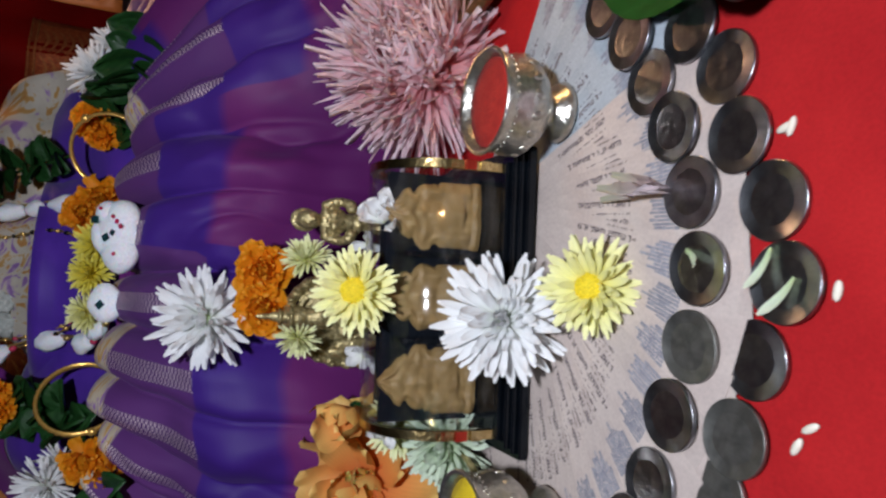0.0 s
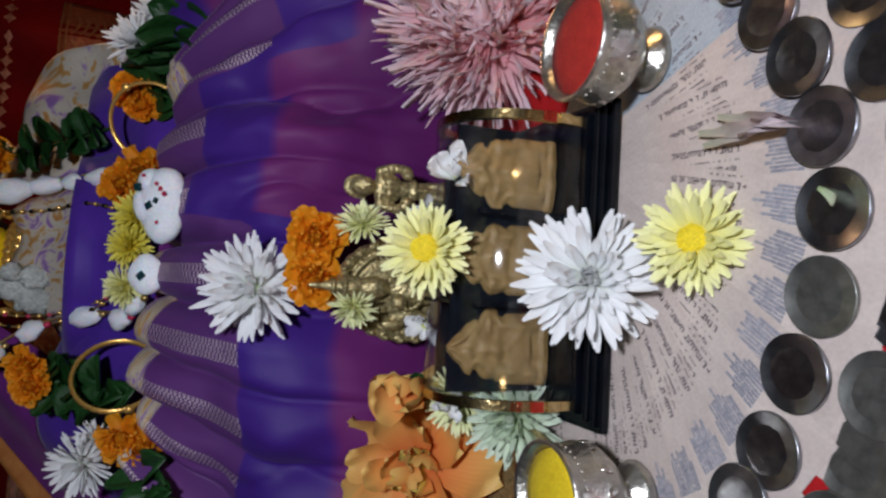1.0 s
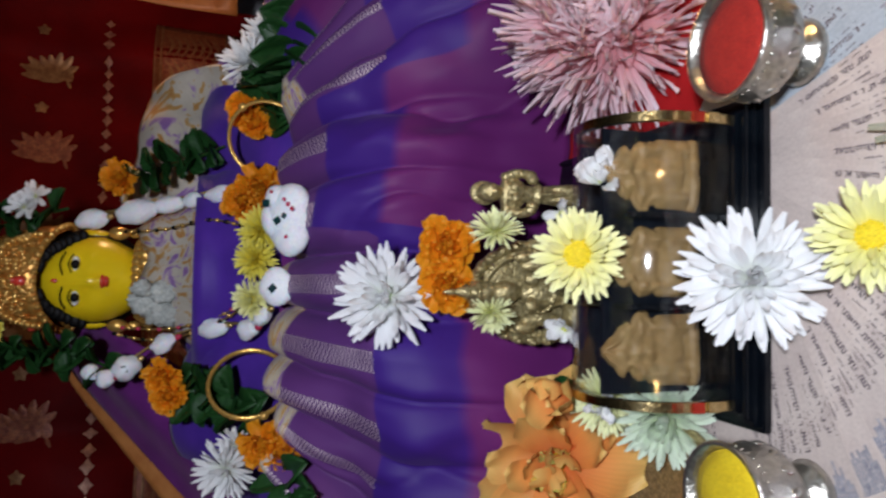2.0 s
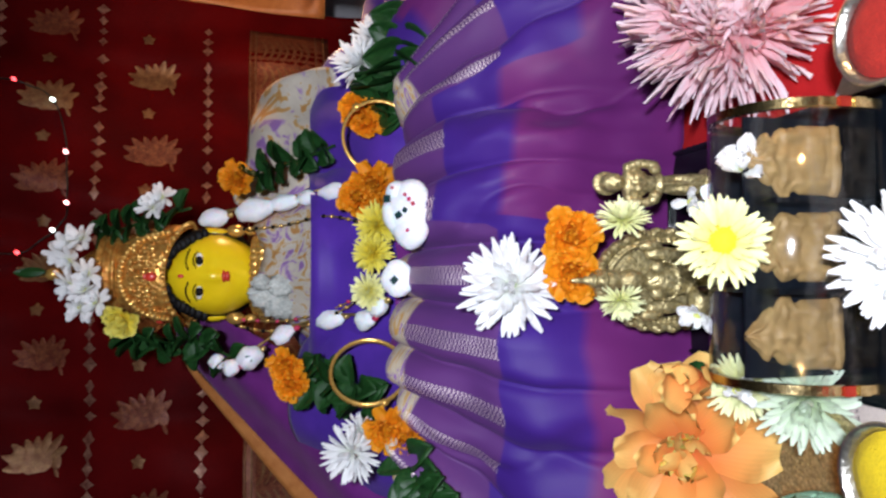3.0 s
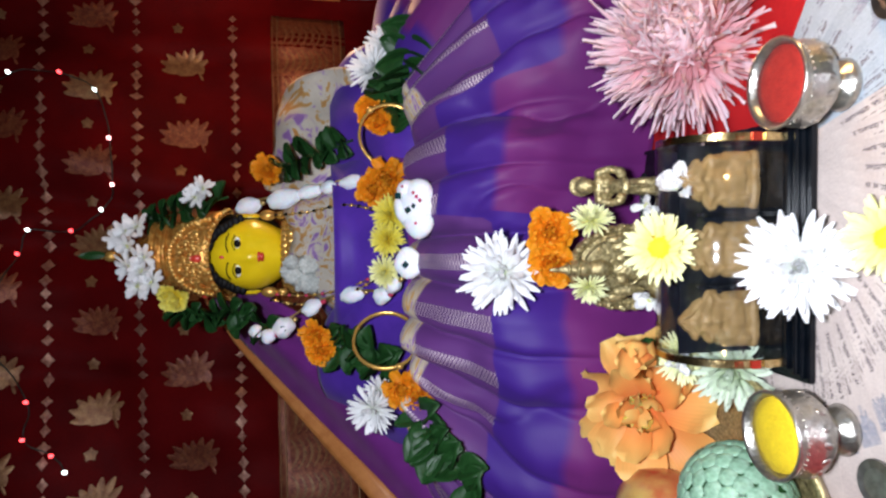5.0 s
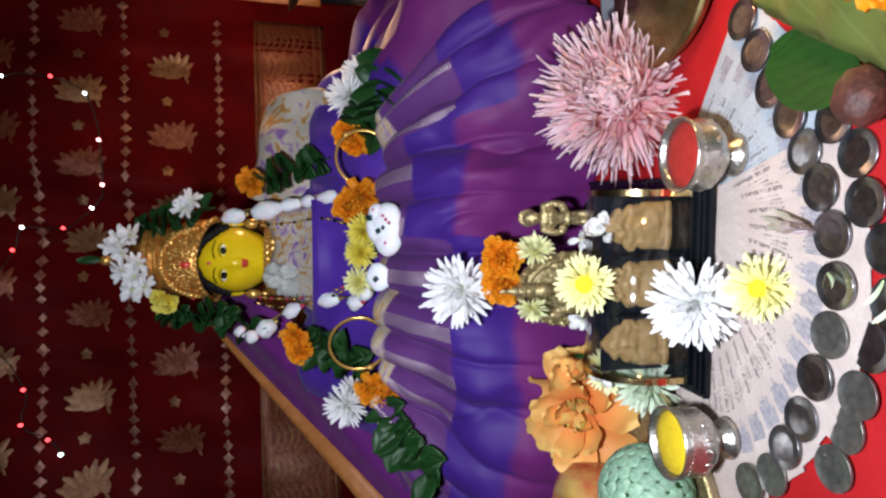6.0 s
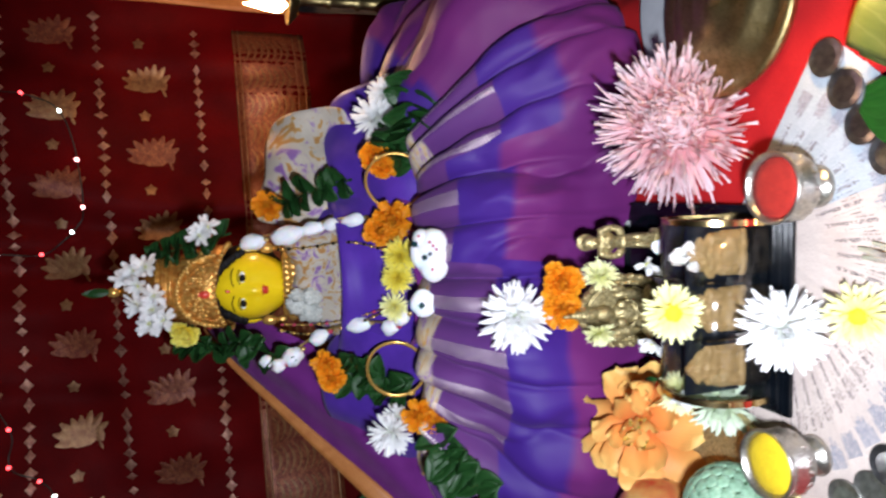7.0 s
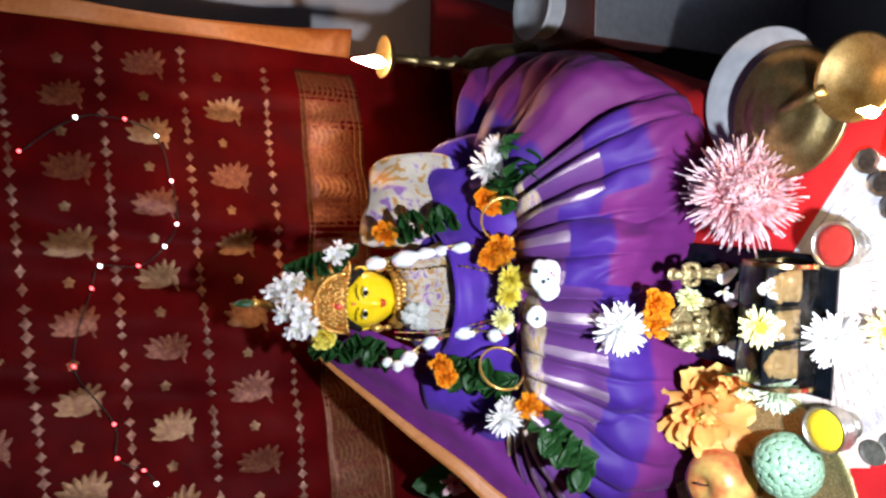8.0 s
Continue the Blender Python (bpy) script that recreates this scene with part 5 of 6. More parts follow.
    # pallu falling from the back of the head, with its orange border
    E = spline([(-0.090, 0.935, 0.360), (-0.1245, 0.907, 0.334), (-0.168, 0.859, 0.287), (-0.210, 0.813, 0.241), (-0.245, 0.765, 0.200), (-0.278, 0.739, 0.168), (-0.315, 0.700, 0.125)], 40)
    I = spline([(-0.030, 0.930, 0.360), (-0.050, 0.890, 0.335), (-0.075, 0.830, 0.290), (-0.100, 0.790, 0.240), (-0.125, 0.755, 0.205), (-0.150, 0.730, 0.170), (-0.180, 0.700, 0.130)], 40)

    def pallu(u, v):
        i = min(39, int(round(u * 39)))
        p = E[i] * (1 - v) + I[i] * v
        return tuple(p + np.array((0.2, -0.9, 0.3)) * 0.010 * (math.sin(math.pi * v) + 0.25 * math.sin(14 * v + 4 * u)))
    part("pallu", sheet_mesh("pallu", pallu, 40, 16, M["plum"], 0.001), root, label="plum silk end hanging from the head")

    def edging(u, v):
        i = min(39, int(round(u * 39)))
        w = 0.003 + 0.029 * u
        return tuple(E[i] + np.array((-0.70, -0.02, 0.45)) * w * (v - 0.5) + np.array((0, -0.006, 0.003)))
    part("pallu_border", sheet_mesh("pallu_border", edging, 40, 4, M["orange_border"], 0.001), root, label="orange silk border")


sari()


# ---- the idol's head: one plain mesh ----
def idol_head():
    vs, fs, ms = [], [], []

    def add(pts, faces, slot):
        o = len(vs)
        vs.extend(pts)
        fs.extend(tuple(i + o for i in f) for f in faces)
        ms.extend([slot] * len(faces))

    def ball(c, r, slot, seg=14):
        bm = bmesh.new()
        bmesh.ops.create_uvsphere(bm, u_segments=seg, v_segments=seg * 2 // 3, radius=1)
        bm.verts.index_update()
        add([(c[0] + v.co.x * r[0], c[1] + v.co.y * r[1], c[2] + v.co.z * r[2]) for v in bm.verts], [tuple(v.index for v in f.verts) for f in bm.faces], slot)
        bm.free()

    def turned(prof, slot, seg=56, squash=0.95):
        pts, faces = [], []
        for i, (r, z) in enumerate(prof):
            for k in range(seg):
                a = 2 * math.pi * k / seg
                pts.append((r * math.cos(a), r * squash * math.sin(a), z))
        for i in range(len(prof) - 1):
            for k in range(seg):
                faces.append((i * seg + k, i * seg + (k + 1) % seg, (i + 1) * seg + (k + 1) % seg, (i + 1) * seg + k))
        faces.append(tuple((len(prof) - 1) * seg + k for k in range(seg)))
        add(pts, faces, slot)
    # face: egg with soft cheeks, nose and chin
    bm = bmesh.new()
    bmesh.ops.create_uvsphere(bm, u_segments=56, v_segments=40, radius=1)
    bm.verts.index_update()
    pts = []
    for v in bm.verts:
        x, y, z = v.co
        k = 1 - 0.24 * max(0, -z - 0.1) ** 1.2
        px_, py_, pz_ = 0.0355 * x * k, 0.034 * y * (1 - 0.10 * max(0, -z)), 0.0445 * z - 0.0012
        if y < 0:
            py_ -= 0.0052 * math.exp(-((x / 0.11) ** 2) - ((z + 0.10) / 0.16) ** 2)
            py_ -= 0.0022 * math.exp(-((x / 0.08) ** 2) - ((z - 0.12) / 0.22) ** 2)
            py_ -= 0.0020 * math.exp(-((x / 0.17) ** 2) - ((z + 0.33) / 0.09) ** 2)
            py_ -= 0.0026 * math.exp(-((x / 0.22) ** 2) - ((z + 0.78) / 0.16) ** 2)
            for s in (-1, 1):
                py_ += 0.0014 * math.exp(-(((x - s * 0.38) / 0.2) ** 2) - ((z - 0.16) / 0.11) ** 2)
        pts.append((px_, py_, pz_))
    add(pts, [tuple(v.index for v in f.verts) for f in bm.faces], 0)
    bm.free()
    for s in (-1, 1):
        ball((s * 0.0135, -0.0308, 0.0075), (0.0062, 0.0029, 0.0030), 2)
        ball((s * 0.0130, -0.0330, 0.0073), (0.0038, 0.0024, 0.0033), 3)
        for k in range(7):
            t = k / 6
            ball((s * (0.0060 + 0.0155 * t), -0.0332 + 0.0075 * t * t, 0.0150 + 0.0034 * math.sin(math.pi * (0.15 + 0.7 * t))), (0.0018, 0.0010, 0.0006), 3, 8)
            ball((s * (0.0075 + 0.0125 * t), -0.0328 + 0.0052 * t * t, 0.0103 + 0.0022 * math.sin(math.pi * t)), (0.0014, 0.0009, 0.0005), 3, 8)
        ball((s * 0.0365, 0.002, 0.002), (0.0050, 0.0070, 0.0125), 0)
        ball((s * 0.0385, -0.002, -0.018), (0.0058, 0.0058, 0.0085), 4)
        ball((s * 0.0385, -0.003, -0.031), (0.0042, 0.0042, 0.0055), 4)
    ball((0, -0.0348, -0.0128), (0.0054, 0.0028, 0.0017), 5)
    ball((0, -0.0346, -0.0157), (0.0045, 0.0030, 0.0022), 5)
    ball((0, -0.0332, 0.0222), (0.0017, 0.0008, 0.0024), 5)
    ball((0, 0.010, 0.004), (0.0420, 0.031, 0.043), 3, 30)
    for s in (-1, 1):
        for k in range(12):
            t = k / 11
            ball((s * (0.010 + 0.0255 * t), -0.0305 + 0.020 * t * t, 0.0345 - 0.0270 * t * t), (0.0052, 0.0014, 0.0036 + 0.0010 * (k % 3 == 1)), 3, 10)
    turned([(0.022, -0.056), (0.021, -0.034)], 0)
    # collar of gold beads at the neck
    for row, (cr, cz, cs) in enumerate(((0.031, -0.037, 0.0048), (0.036, -0.043, 0.0055))):
        for k in range(30):
            a = 2 * math.pi * k / 30 + row * 0.1
            ball((cr * math.cos(a), cr * 0.9 * math.sin(a), cz), (cs, cs * 0.8, cs * 1.1), 4, 8)
    # crown: flaring arched front, ribbed bands, knob
    seg = 72
    pts, faces = [], []
    rows = [(0.0405, 0.0), (0.0438, 0.003), (0.0432, 0.008), (0.0425, 0.016), (0.0402, 0.024), (0.0375, 0.032), (0.0342, 0.040), (0.0325, 0.045)]
    for i, (r, h) in enumerate(rows):
        for k in range(seg):
            a = 2 * math.pi * k / seg
            front = max(0.0, -math.sin(a))
            drop = 0.014 * (1 - front ** 1.5) * (1 - i / 7.0)
            rr = r * (1 + 0.012 * math.sin(k * math.pi / 2) * (i % 2)) + 0.0016 * front * (1 - i / 7)
            pts.append((rr * math.cos(a), rr * 0.93 * math.sin(a), 0.0330 + h * 0.95 - drop))
    for i in range(len(rows) - 1):
        for k in range(seg):
            faces.append((i * seg + k, i * seg + (k + 1) % seg, (i + 1) * seg + (k + 1) % seg, (i + 1) * seg + k))
    add(pts, faces, 1)
    for k in range(40):
        a = 2 * math.pi * k / 40
        front = max(0.0, -math.sin(a))
        ball((0.0443 * math.cos(a), 0.0443 * 0.95 * math.sin(a), 0.0345 - 0.014 * (1 - front ** 1.5)), (0.0026, 0.0026, 0.0026), 4, 7)
    for k in range(9):
        a = math.radians(270 + (k - 4) * 17)
        big = 1.0 - 0.11 * abs(k - 4)
        r = 0.0412
        for q in range(9):
            b = 2 * math.pi * q / 9
            ball((r * math.cos(a) + 0.0056 * big * math.cos(b) * -math.sin(a), r * 0.96 * math.sin(a) + 0.0056 * big * math.cos(b) * math.cos(a), 0.049 + 0.0070 * big * math.sin(b) - 0.0016 * abs(k - 4)), (0.0018,) * 3, 4, 6)
        ball((r * math.cos(a), r * 0.96 * math.sin(a), 0.049 - 0.0016 * abs(k - 4)), (0.0034,) * 3, 5 if k % 4 == 0 else 4, 8)
        ball((r * 0.93 * math.cos(a), r * 0.90 * math.sin(a), 0.0615 - 0.001 * abs(k - 4)), (0.0040, 0.0032, 0.0026), 4, 8)
    for k in range(29):
        a = math.pi * k / 28
        for lay, (rx_, rz_, s_) in enumerate(((0.036, 0.036, 0.0027), (0.029, 0.029, 0.0020))):
            x_, z_ = rx_ * math.cos(a), 0.034 + rz_ * math.sin(a)
            ball((x_, -math.sqrt(max(0.0, 0.0445 ** 2 - x_ * x_)) * (0.98 - 0.22 * math.sin(a)) , z_), (s_, s_ * 0.9, s_), 1 if lay else 4, 7)
    for k in range(11):
        a = math.radians(20 + 14 * k)
        for q in range(4):
            r_ = 0.009 + 0.005 * q
            x_, z_ = r_ * math.cos(a), 0.036 + r_ * math.sin(a)
            ball((x_, -math.sqrt(0.0440 ** 2 - x_ * x_) * (0.99 - 0.11 * r_ / 0.029 * math.sin(a)), z_), (0.0021, 0.0018, 0.0025), 4 if (k + q) % 2 else 1, 6)
    ball((0, -0.0440, 0.043), (0.0040, 0.0022, 0.0046), 5, 10)
    turned([(0.0325, 0.074), (0.0352, 0.0755), (0.0352, 0.0775), (0.0322, 0.0785), (0.0322, 0.0810), (0.0348, 0.0825), (0.0348, 0.0845), (0.0318, 0.0855), (0.0318, 0.0880), (0.0340, 0.0890), (0.0340, 0.0905), (0.026, 0.0925), (0.016, 0.108), (0.007, 0.122), (0.004, 0.128)], 1)
    ball((0, 0, 0.134), (0.0055, 0.0055, 0.0065), 4)
    ball((0, 0, 0.143), (0.0028, 0.0028, 0.006), 4)
    return thing("idol_head", "yellow-painted idol head wearing a reddish gold crown", "idol", pose(-0.0285, 0.828, 0.312, -4, 0, -2), me=mesh_of("idol_head", vs, fs, [M["yellow_paint"], M["copper_gold"], M["eye_white"], M["hair"], M["gold"], M["lip_red"]], slots=ms))


idol_head()
pot = thing("kalash_pot", "brass pot hidden under the sari carrying the head", "pot", pose(-0.0225, 0.838, 0.0015))
part("pot_body", lathe_mesh("pot_body", [(0.05, 0.0), (0.08, 0.03), (0.09, 0.08), (0.07, 0.13), (0.035, 0.16), (0.030, 0.24), (0.028, 0.255)], M["brass"], 40), pot)


# ---- garlands of leaves and flowers on the figure ----
def strand(label, pts, seed, size=0.030):
    root = thing("leaf_garland", label, "garland", group="leaf garlands")
    rnd = random.Random(seed)
    part("cord", tube_mesh("cord", [Vector(p) + Vector((0, 0.004, 0)) for p in spline(pts, 40)], 0.0012, M["leaf"], 6), root)
    forms = [leaf_mesh("leaf", size * k, size * 0.74 * k, M["leaf"], f, c, 1) for k, f, c in ((0.85, 0.8, 0.5), (1.0, 0.6, 0.3), (1.1, 0.9, 0.7), (0.95, 1.1, 0.4))]
    line = [Vector(p) for p in spline(pts, 60)]
    length = sum((b - a).length for a, b in zip(line, line[1:]))
    count = max(5, int(length / 0.0078))
    out = Vector((0, -0.9, 0.43))
    for k in range(count):
        i = int(k / count * 58)
        run = (line[i + 1] - line[i]).normalized()
        for s in (-1, 1):
            grow = (run.cross(out) * s * rnd.uniform(0.75, 1.0) + out * rnd.uniform(0.15, 0.6) + run * rnd.uniform(-0.7, 0.9)).normalized()
            face = (out * rnd.uniform(0.5, 1.0) - run * rnd.uniform(0.3, 0.9)).normalized()
            side = grow.cross(face).normalized()
            face = side.cross(grow)
            m = Matrix((side, grow, face)).transposed().to_4x4()
            part("leaf", forms[rnd.randrange(4)], root, Matrix.Translation(line[i] + Vector((rnd.uniform(-0.002, 0.002), rnd.uniform(-0.003, 0.002), rnd.uniform(-0.002, 0.002)))) @ m)


strand("dark green folded leaf garland hanging by the crown and shoulder", [(0.007, 0.830, 0.400), (0.014, 0.824, 0.380), (0.021, 0.814, 0.358), (0.028, 0.804, 0.330)], 1, 0.020)
strand("dark green folded leaf garland over the shoulder cloth", [(0.058, 0.808, 0.272), (0.066, 0.796, 0.252), (0.072, 0.780, 0.232), (0.079, 0.764, 0.212)], 2, 0.022)
strand("dark green folded leaf garland spread over the sari sleeve", [(0.100, 0.734, 0.180), (0.112, 0.722, 0.174), (0.123, 0.710, 0.169), (0.140, 0.704, 0.166), (0.160, 0.710, 0.160), (0.180, 0.720, 0.156)], 3, 0.034)
strand("dark green folded leaf garland hanging from the crown's flank", [(-0.076, 0.802, 0.372), (-0.085, 0.798, 0.355), (-0.080, 0.790, 0.333), (-0.088, 0.784, 0.312), (-0.100, 0.768, 0.282)], 4, 0.020)
strand("dark green folded leaf garland across the arm", [(-0.103, 0.738, 0.236), (-0.109, 0.726, 0.222), (-0.106, 0.712, 0.205), (-0.118, 0.698, 0.193), (-0.124, 0.688, 0.182)], 5, 0.026)
strand("dark green folded leaf garland over the skirt pleats", [(-0.150, 0.632, 0.168), (-0.161, 0.620, 0.162), (-0.173, 0.609, 0.154), (-0.192, 0.603, 0.142), (-0.205, 0.597, 0.132)], 6, 0.028)

FRONT = (0, -0.93, 0.36)
for k, (p, r) in enumerate((((0.054, 0.808, 0.292), 0.0150), ((0.101, 0.728, 0.197), 0.0150), ((0.090, 0.728, 0.189), 0.0135), ((0.040, 0.712, 0.186), 0.0185), ((0.030, 0.712, 0.198), 0.0160), ((-0.097, 0.732, 0.250), 0.0150), ((-0.111, 0.728, 0.245), 0.0140), ((-0.130, 0.646, 0.184), 0.0160), ((-0.135, 0.642, 0.172), 0.0150))):
    marigold(p, (0.15 * (-1) ** k, -0.9, 0.3), r, 40 + k)
for k, (p, r) in enumerate((((0.136, 0.724, 0.196), 0.022), ((0.158, 0.726, 0.184), 0.019), ((-0.147, 0.658, 0.207), 0.021), ((-0.134, 0.662, 0.200), 0.014))):
    mum("white_chrysanthemum", "white chrysanthemum tied into the leaf garland", p, (0.3 if p[0] > 0 else -0.25, -0.8, 0.45), r, M["white_petal"], seed=60 + k, joined=k > 2, group="white chrysanthemums in the garland", full=0.8)
for k, (p, r) in enumerate((((0.008, 0.682, 0.187), 0.0155), ((-0.012, 0.682, 0.190), 0.0150), ((-0.040, 0.690, 0.192), 0.0135))):
    mum("yellow_chrysanthemum", "bright yellow chrysanthemum beside the cotton flowers at the waist", p, (0.1 * (1 - k), -0.9, 0.35), r, M["yellow_petal"] if k < 2 else M["lemon_petal"], seed=70 + k, joined=True, group="yellow chrysanthemums at the waist")
marigold((-0.064, 0.783, 0.378), (-0.5, -0.8, 0.3), 0.0150, 80, "yellow marigold head tucked beside the crown", "yellow_marigold", M["yellow_petal"])
for k, p in enumerate(((-0.003, 0.797, 0.422), (0.001, 0.790, 0.410), (-0.017, 0.787, 0.418), (-0.027, 0.785, 0.404), (-0.040, 0.783, 0.406), (-0.036, 0.797, 0.421), (-0.054, 0.788, 0.410), (-0.050, 0.780, 0.397), (-0.012, 0.807, 0.430), (0.036, 0.800, 0.352), (0.028, 0.802, 0.360))):
    flower("white_blossom", "small white blossom crowning the idol's head" if k < 9 else "small white blossom tucked in the leaves by the crown", p, (0.4 * math.sin(k * 2.1), -0.85, 0.4), [(9, 2, 0.0135, 0.0054, 0.3, 0.4, 0.5), (8, 32, 0.011, 0.0046, 0.4, 0.4, 0.5), (5, 60, 0.007, 0.004, 0.4, 0.4, 0.5)], M["white_petal"], (0.002, 0.0018, M["pale_petal"]), "white blossoms on the crown", 90 + k, joined=True, jitter=14)
tuft_root = thing("cloth_tuft", "crumpled pale grey-white cloth tuft pinned below the chin", "cloth tuft", pose(-0.047, 0.782, 0.262, 0, 0, -8))
for k, (x, z, rx, rz) in enumerate(((0.002, 0.004, 0.012, 0.014), (-0.008, -0.006, 0.010, 0.012), (0.010, -0.006, 0.009, 0.010), (0.013, 0.008, 0.007, 0.008))):
    part("tuft", blob_mesh("tuft", (rx, 0.0070, rz), M["pale_cloth"], 0.45, 40 + k, 3.2, 24), tuft_root, pose(x, -0.002 * k, z))
tip = thing("leaf_sprig", "small dark green curled leaf sprig at the crown's top", "leaf", pose(-0.026, 0.826, 0.448))
part("leaf", leaf_mesh("leaf", 0.026, 0.008, M["leaf"], 0.4, 0.9), tip, pose(0, 0, 0, 70, 0, 25))
part("leaf", leaf_mesh("leaf", 0.020, 0.007, M["leaf"], 0.4, 0.9), tip, pose(0, 0, 0, 75, 0, -150))


def cotton():
    rnd = random.Random(3)
    right = [(0.019, 0.793, 0.310, 0.0125, 0.0085), (0.025, 0.781, 0.277, 0.0155, 0.0105), (0.031, 0.774, 0.253, 0.013, 0.007), (0.035, 0.766, 0.234, 0.009, 0.0065), (0.039, 0.752, 0.215, 0.012, 0.0065)]
    left = [(-0.098, 0.768, 0.304, 0.006, 0.007), (-0.102, 0.762, 0.293, 0.007, 0.007), (-0.094, 0.762, 0.279, 0.0105, 0.0105), (-0.076, 0.757, 0.253, 0.0105, 0.0075), (-0.063, 0.737, 0.217, 0.0135, 0.0080), (-0.062, 0.706, 0.193, 0.0095, 0.0075), (-0.052, 0.692, 0.184, 0.009, 0.0065)]
    for name, pts in (("cotton bead garland with gold spacers beside the idol's cheek", right), ("cotton bead garland with gold spacers over the left arm leaves", left)):
        name = name.replace("over the left arm leaves", "hanging over the arm leaves")
        root = thing("cotton_garland", "white " + name, "garland", group="cotton garlands")
        part("gold_cord", tube_mesh("gold_cord", [Vector(p[:3]) + Vector((0.004, 0.002, 0)) for p in pts], 0.0011, M["thread"], 6), root, label="gold thread")
        for i, (x, y, z, l, r) in enumerate(pts):
            d = Vector(pts[min(i + 1, len(pts) - 1)][:3]) - Vector(pts[max(0, i - 1)][:3])
            b = part("cotton_bead", blob_mesh("cotton_bead", (r, r * 0.85, l), M["cotton"], 0.22, i + len(name), 1.6, 18), root, facing((x, y, z), d))
            j = Vector((x, y, z)) + d.normalized() * (l + 0.002)
            part("spacer", blob_mesh("spacer", (0.0024, 0.0024, 0.0030), M["red_dot"] if i % 2 else M["thread"], 0.1, i, 2, 10), root, facing(j, d))
            if i in (2,) and name.endswith("leaves"):
                part("foil_dot", box_mesh("foil_dot", (0.0048, 0.0010, 0.0048), M["dark_dot"]), root, pose(x, y - r * 0.86, z))
    # flat cotton flower with foil dots, and a round one
    f1 = thing("cotton_flower", "flat white cotton flower with red and green foil dots", "cotton flower", pose(0.013, 0.634, 0.173, 48, 0, 0), "cotton flowers")
    for k, (x, y, rx, ry) in enumerate(((0.001, 0.000, 0.0200, 0.0160), (-0.011, -0.003, 0.0130, 0.0125), (0.010, -0.003, 0.0120, 0.0125), (0.013, 0.007, 0.0085, 0.0085), (-0.002, 0.008, 0.0130, 0.0095))):
        part("tuft", blob_mesh("tuft", (rx, ry, 0.0085), M["cotton"], 0.07, k + 3, 1.5, 22), f1, pose(x, y, 0, 0, 0, 8 * k))
    for k, (x, y, s, mt) in enumerate(((0.009, 0.010, 0.0046, "dark_dot"), (-0.002, 0.001, 0.0042, "dark_dot"), (0.001, -0.004, 0.0030, "dark_dot"), (0.008, -0.007, 0.0024, "red_dot"), (0.005, -0.010, 0.0024, "red_dot"), (0.011, -0.004, 0.0022, "red_dot"), (0.016, 0.006, 0.002, "red_dot"), (-0.012, -0.006, 0.002, "red_dot"))):
        part("foil_dot", box_mesh("foil_dot", (s, s * 1.1, 0.0010), M[mt], 0.0002), f1, pose(x, y, 0.0092, 0, 0, 30 * k))
    f2 = thing("cotton_flower", "round white cotton disc with one green foil dot", "cotton flower", pose(-0.030, 0.642, 0.178, 60, 0, 0), "cotton flowers")
    part("tuft", blob_mesh("tuft", (0.0125, 0.0115, 0.0065), M["cotton"], 0.10, 6, 1.5, 22), f2)
    part("foil_dot", box_mesh("foil_dot", (0.0044, 0.0050, 0.0010), M["dark_dot"], 0.0002), f2, pose(-0.001, 0, 0.0066, 0, 0, 45))


cotton()


def bangle(loc, normal, spin, label):
    root = thing("bangle", label, "bangle", facing(loc, normal, spin), "gold bangles")
    R, n = 0.0265, 72
    vs, fs = [], []
    sec = [(0.0, -0.0030), (0.0014, -0.0018), (0.0018, 0.0), (0.0014, 0.0018), (0.0, 0.0030), (-0.0010, 0.0)]
    for i in range(n):
        a = 2 * math.pi * i / n
        for q, (r, z) in enumerate(sec):
            rr = R + r * (1.25 if i % 2 and q in (1, 2, 3) else 1.0)
            vs.append((rr * math.cos(a), rr * math.sin(a), z))
    s = len(sec)
    for i in range(n):
        for q in range(s):
            j = (i + 1) % n
            fs.append((i * s + q, i * s + (q + 1) % s, j * s + (q + 1) % s, j * s + q))
    part("band", mesh_of("band", vs, fs, M["gold"]), root)
    part("clasp", blob_mesh("clasp", (0.0032, 0.0036, 0.0030), M["gold"], 0.2, 1, 2, 10), root, pose(R + 0.001, 0, 0))


bangle((0.076, 0.708, 0.183), (-0.30, -0.88, 0.25), 40, "gold bangle hung over the leaf garland on the sleeve")
bangle((-0.098, 0.690, 0.192), (0.62, -0.74, 0.10), 200, "gold bangle hung over the leaves on the arm")


def chains():
    for k, pts in enumerate(([(0.010, 0.792, 0.285), (0.012, 0.776, 0.255), (0.018, 0.742, 0.222), (0.012, 0.712, 0.196)], [(-0.066, 0.788, 0.285), (-0.066, 0.772, 0.250), (-0.055, 0.738, 0.215), (-0.040, 0.700, 0.192)], [(-0.070, 0.780, 0.290), (-0.074, 0.768, 0.262), (-0.065, 0.742, 0.226), (-0.046, 0.706, 0.196)]   )):
        root = thing("necklace", "thin gold chain necklace with black and red beads", "necklace", group="necklaces")
        line = spline(pts, 46)
        part("chain", tube_mesh("chain", line, 0.0007, M["thread"], 5), root)
        for i in range(0, 46, 3):
            part("bead", blob_mesh("bead", (0.0016, 0.0016, 0.0020), M["gold"] if i % 2 else (M["hair"] if k % 2 == 0 else M["red_dot"]), 0, 0, 1, 8), root, pose(*line[i]))


chains()


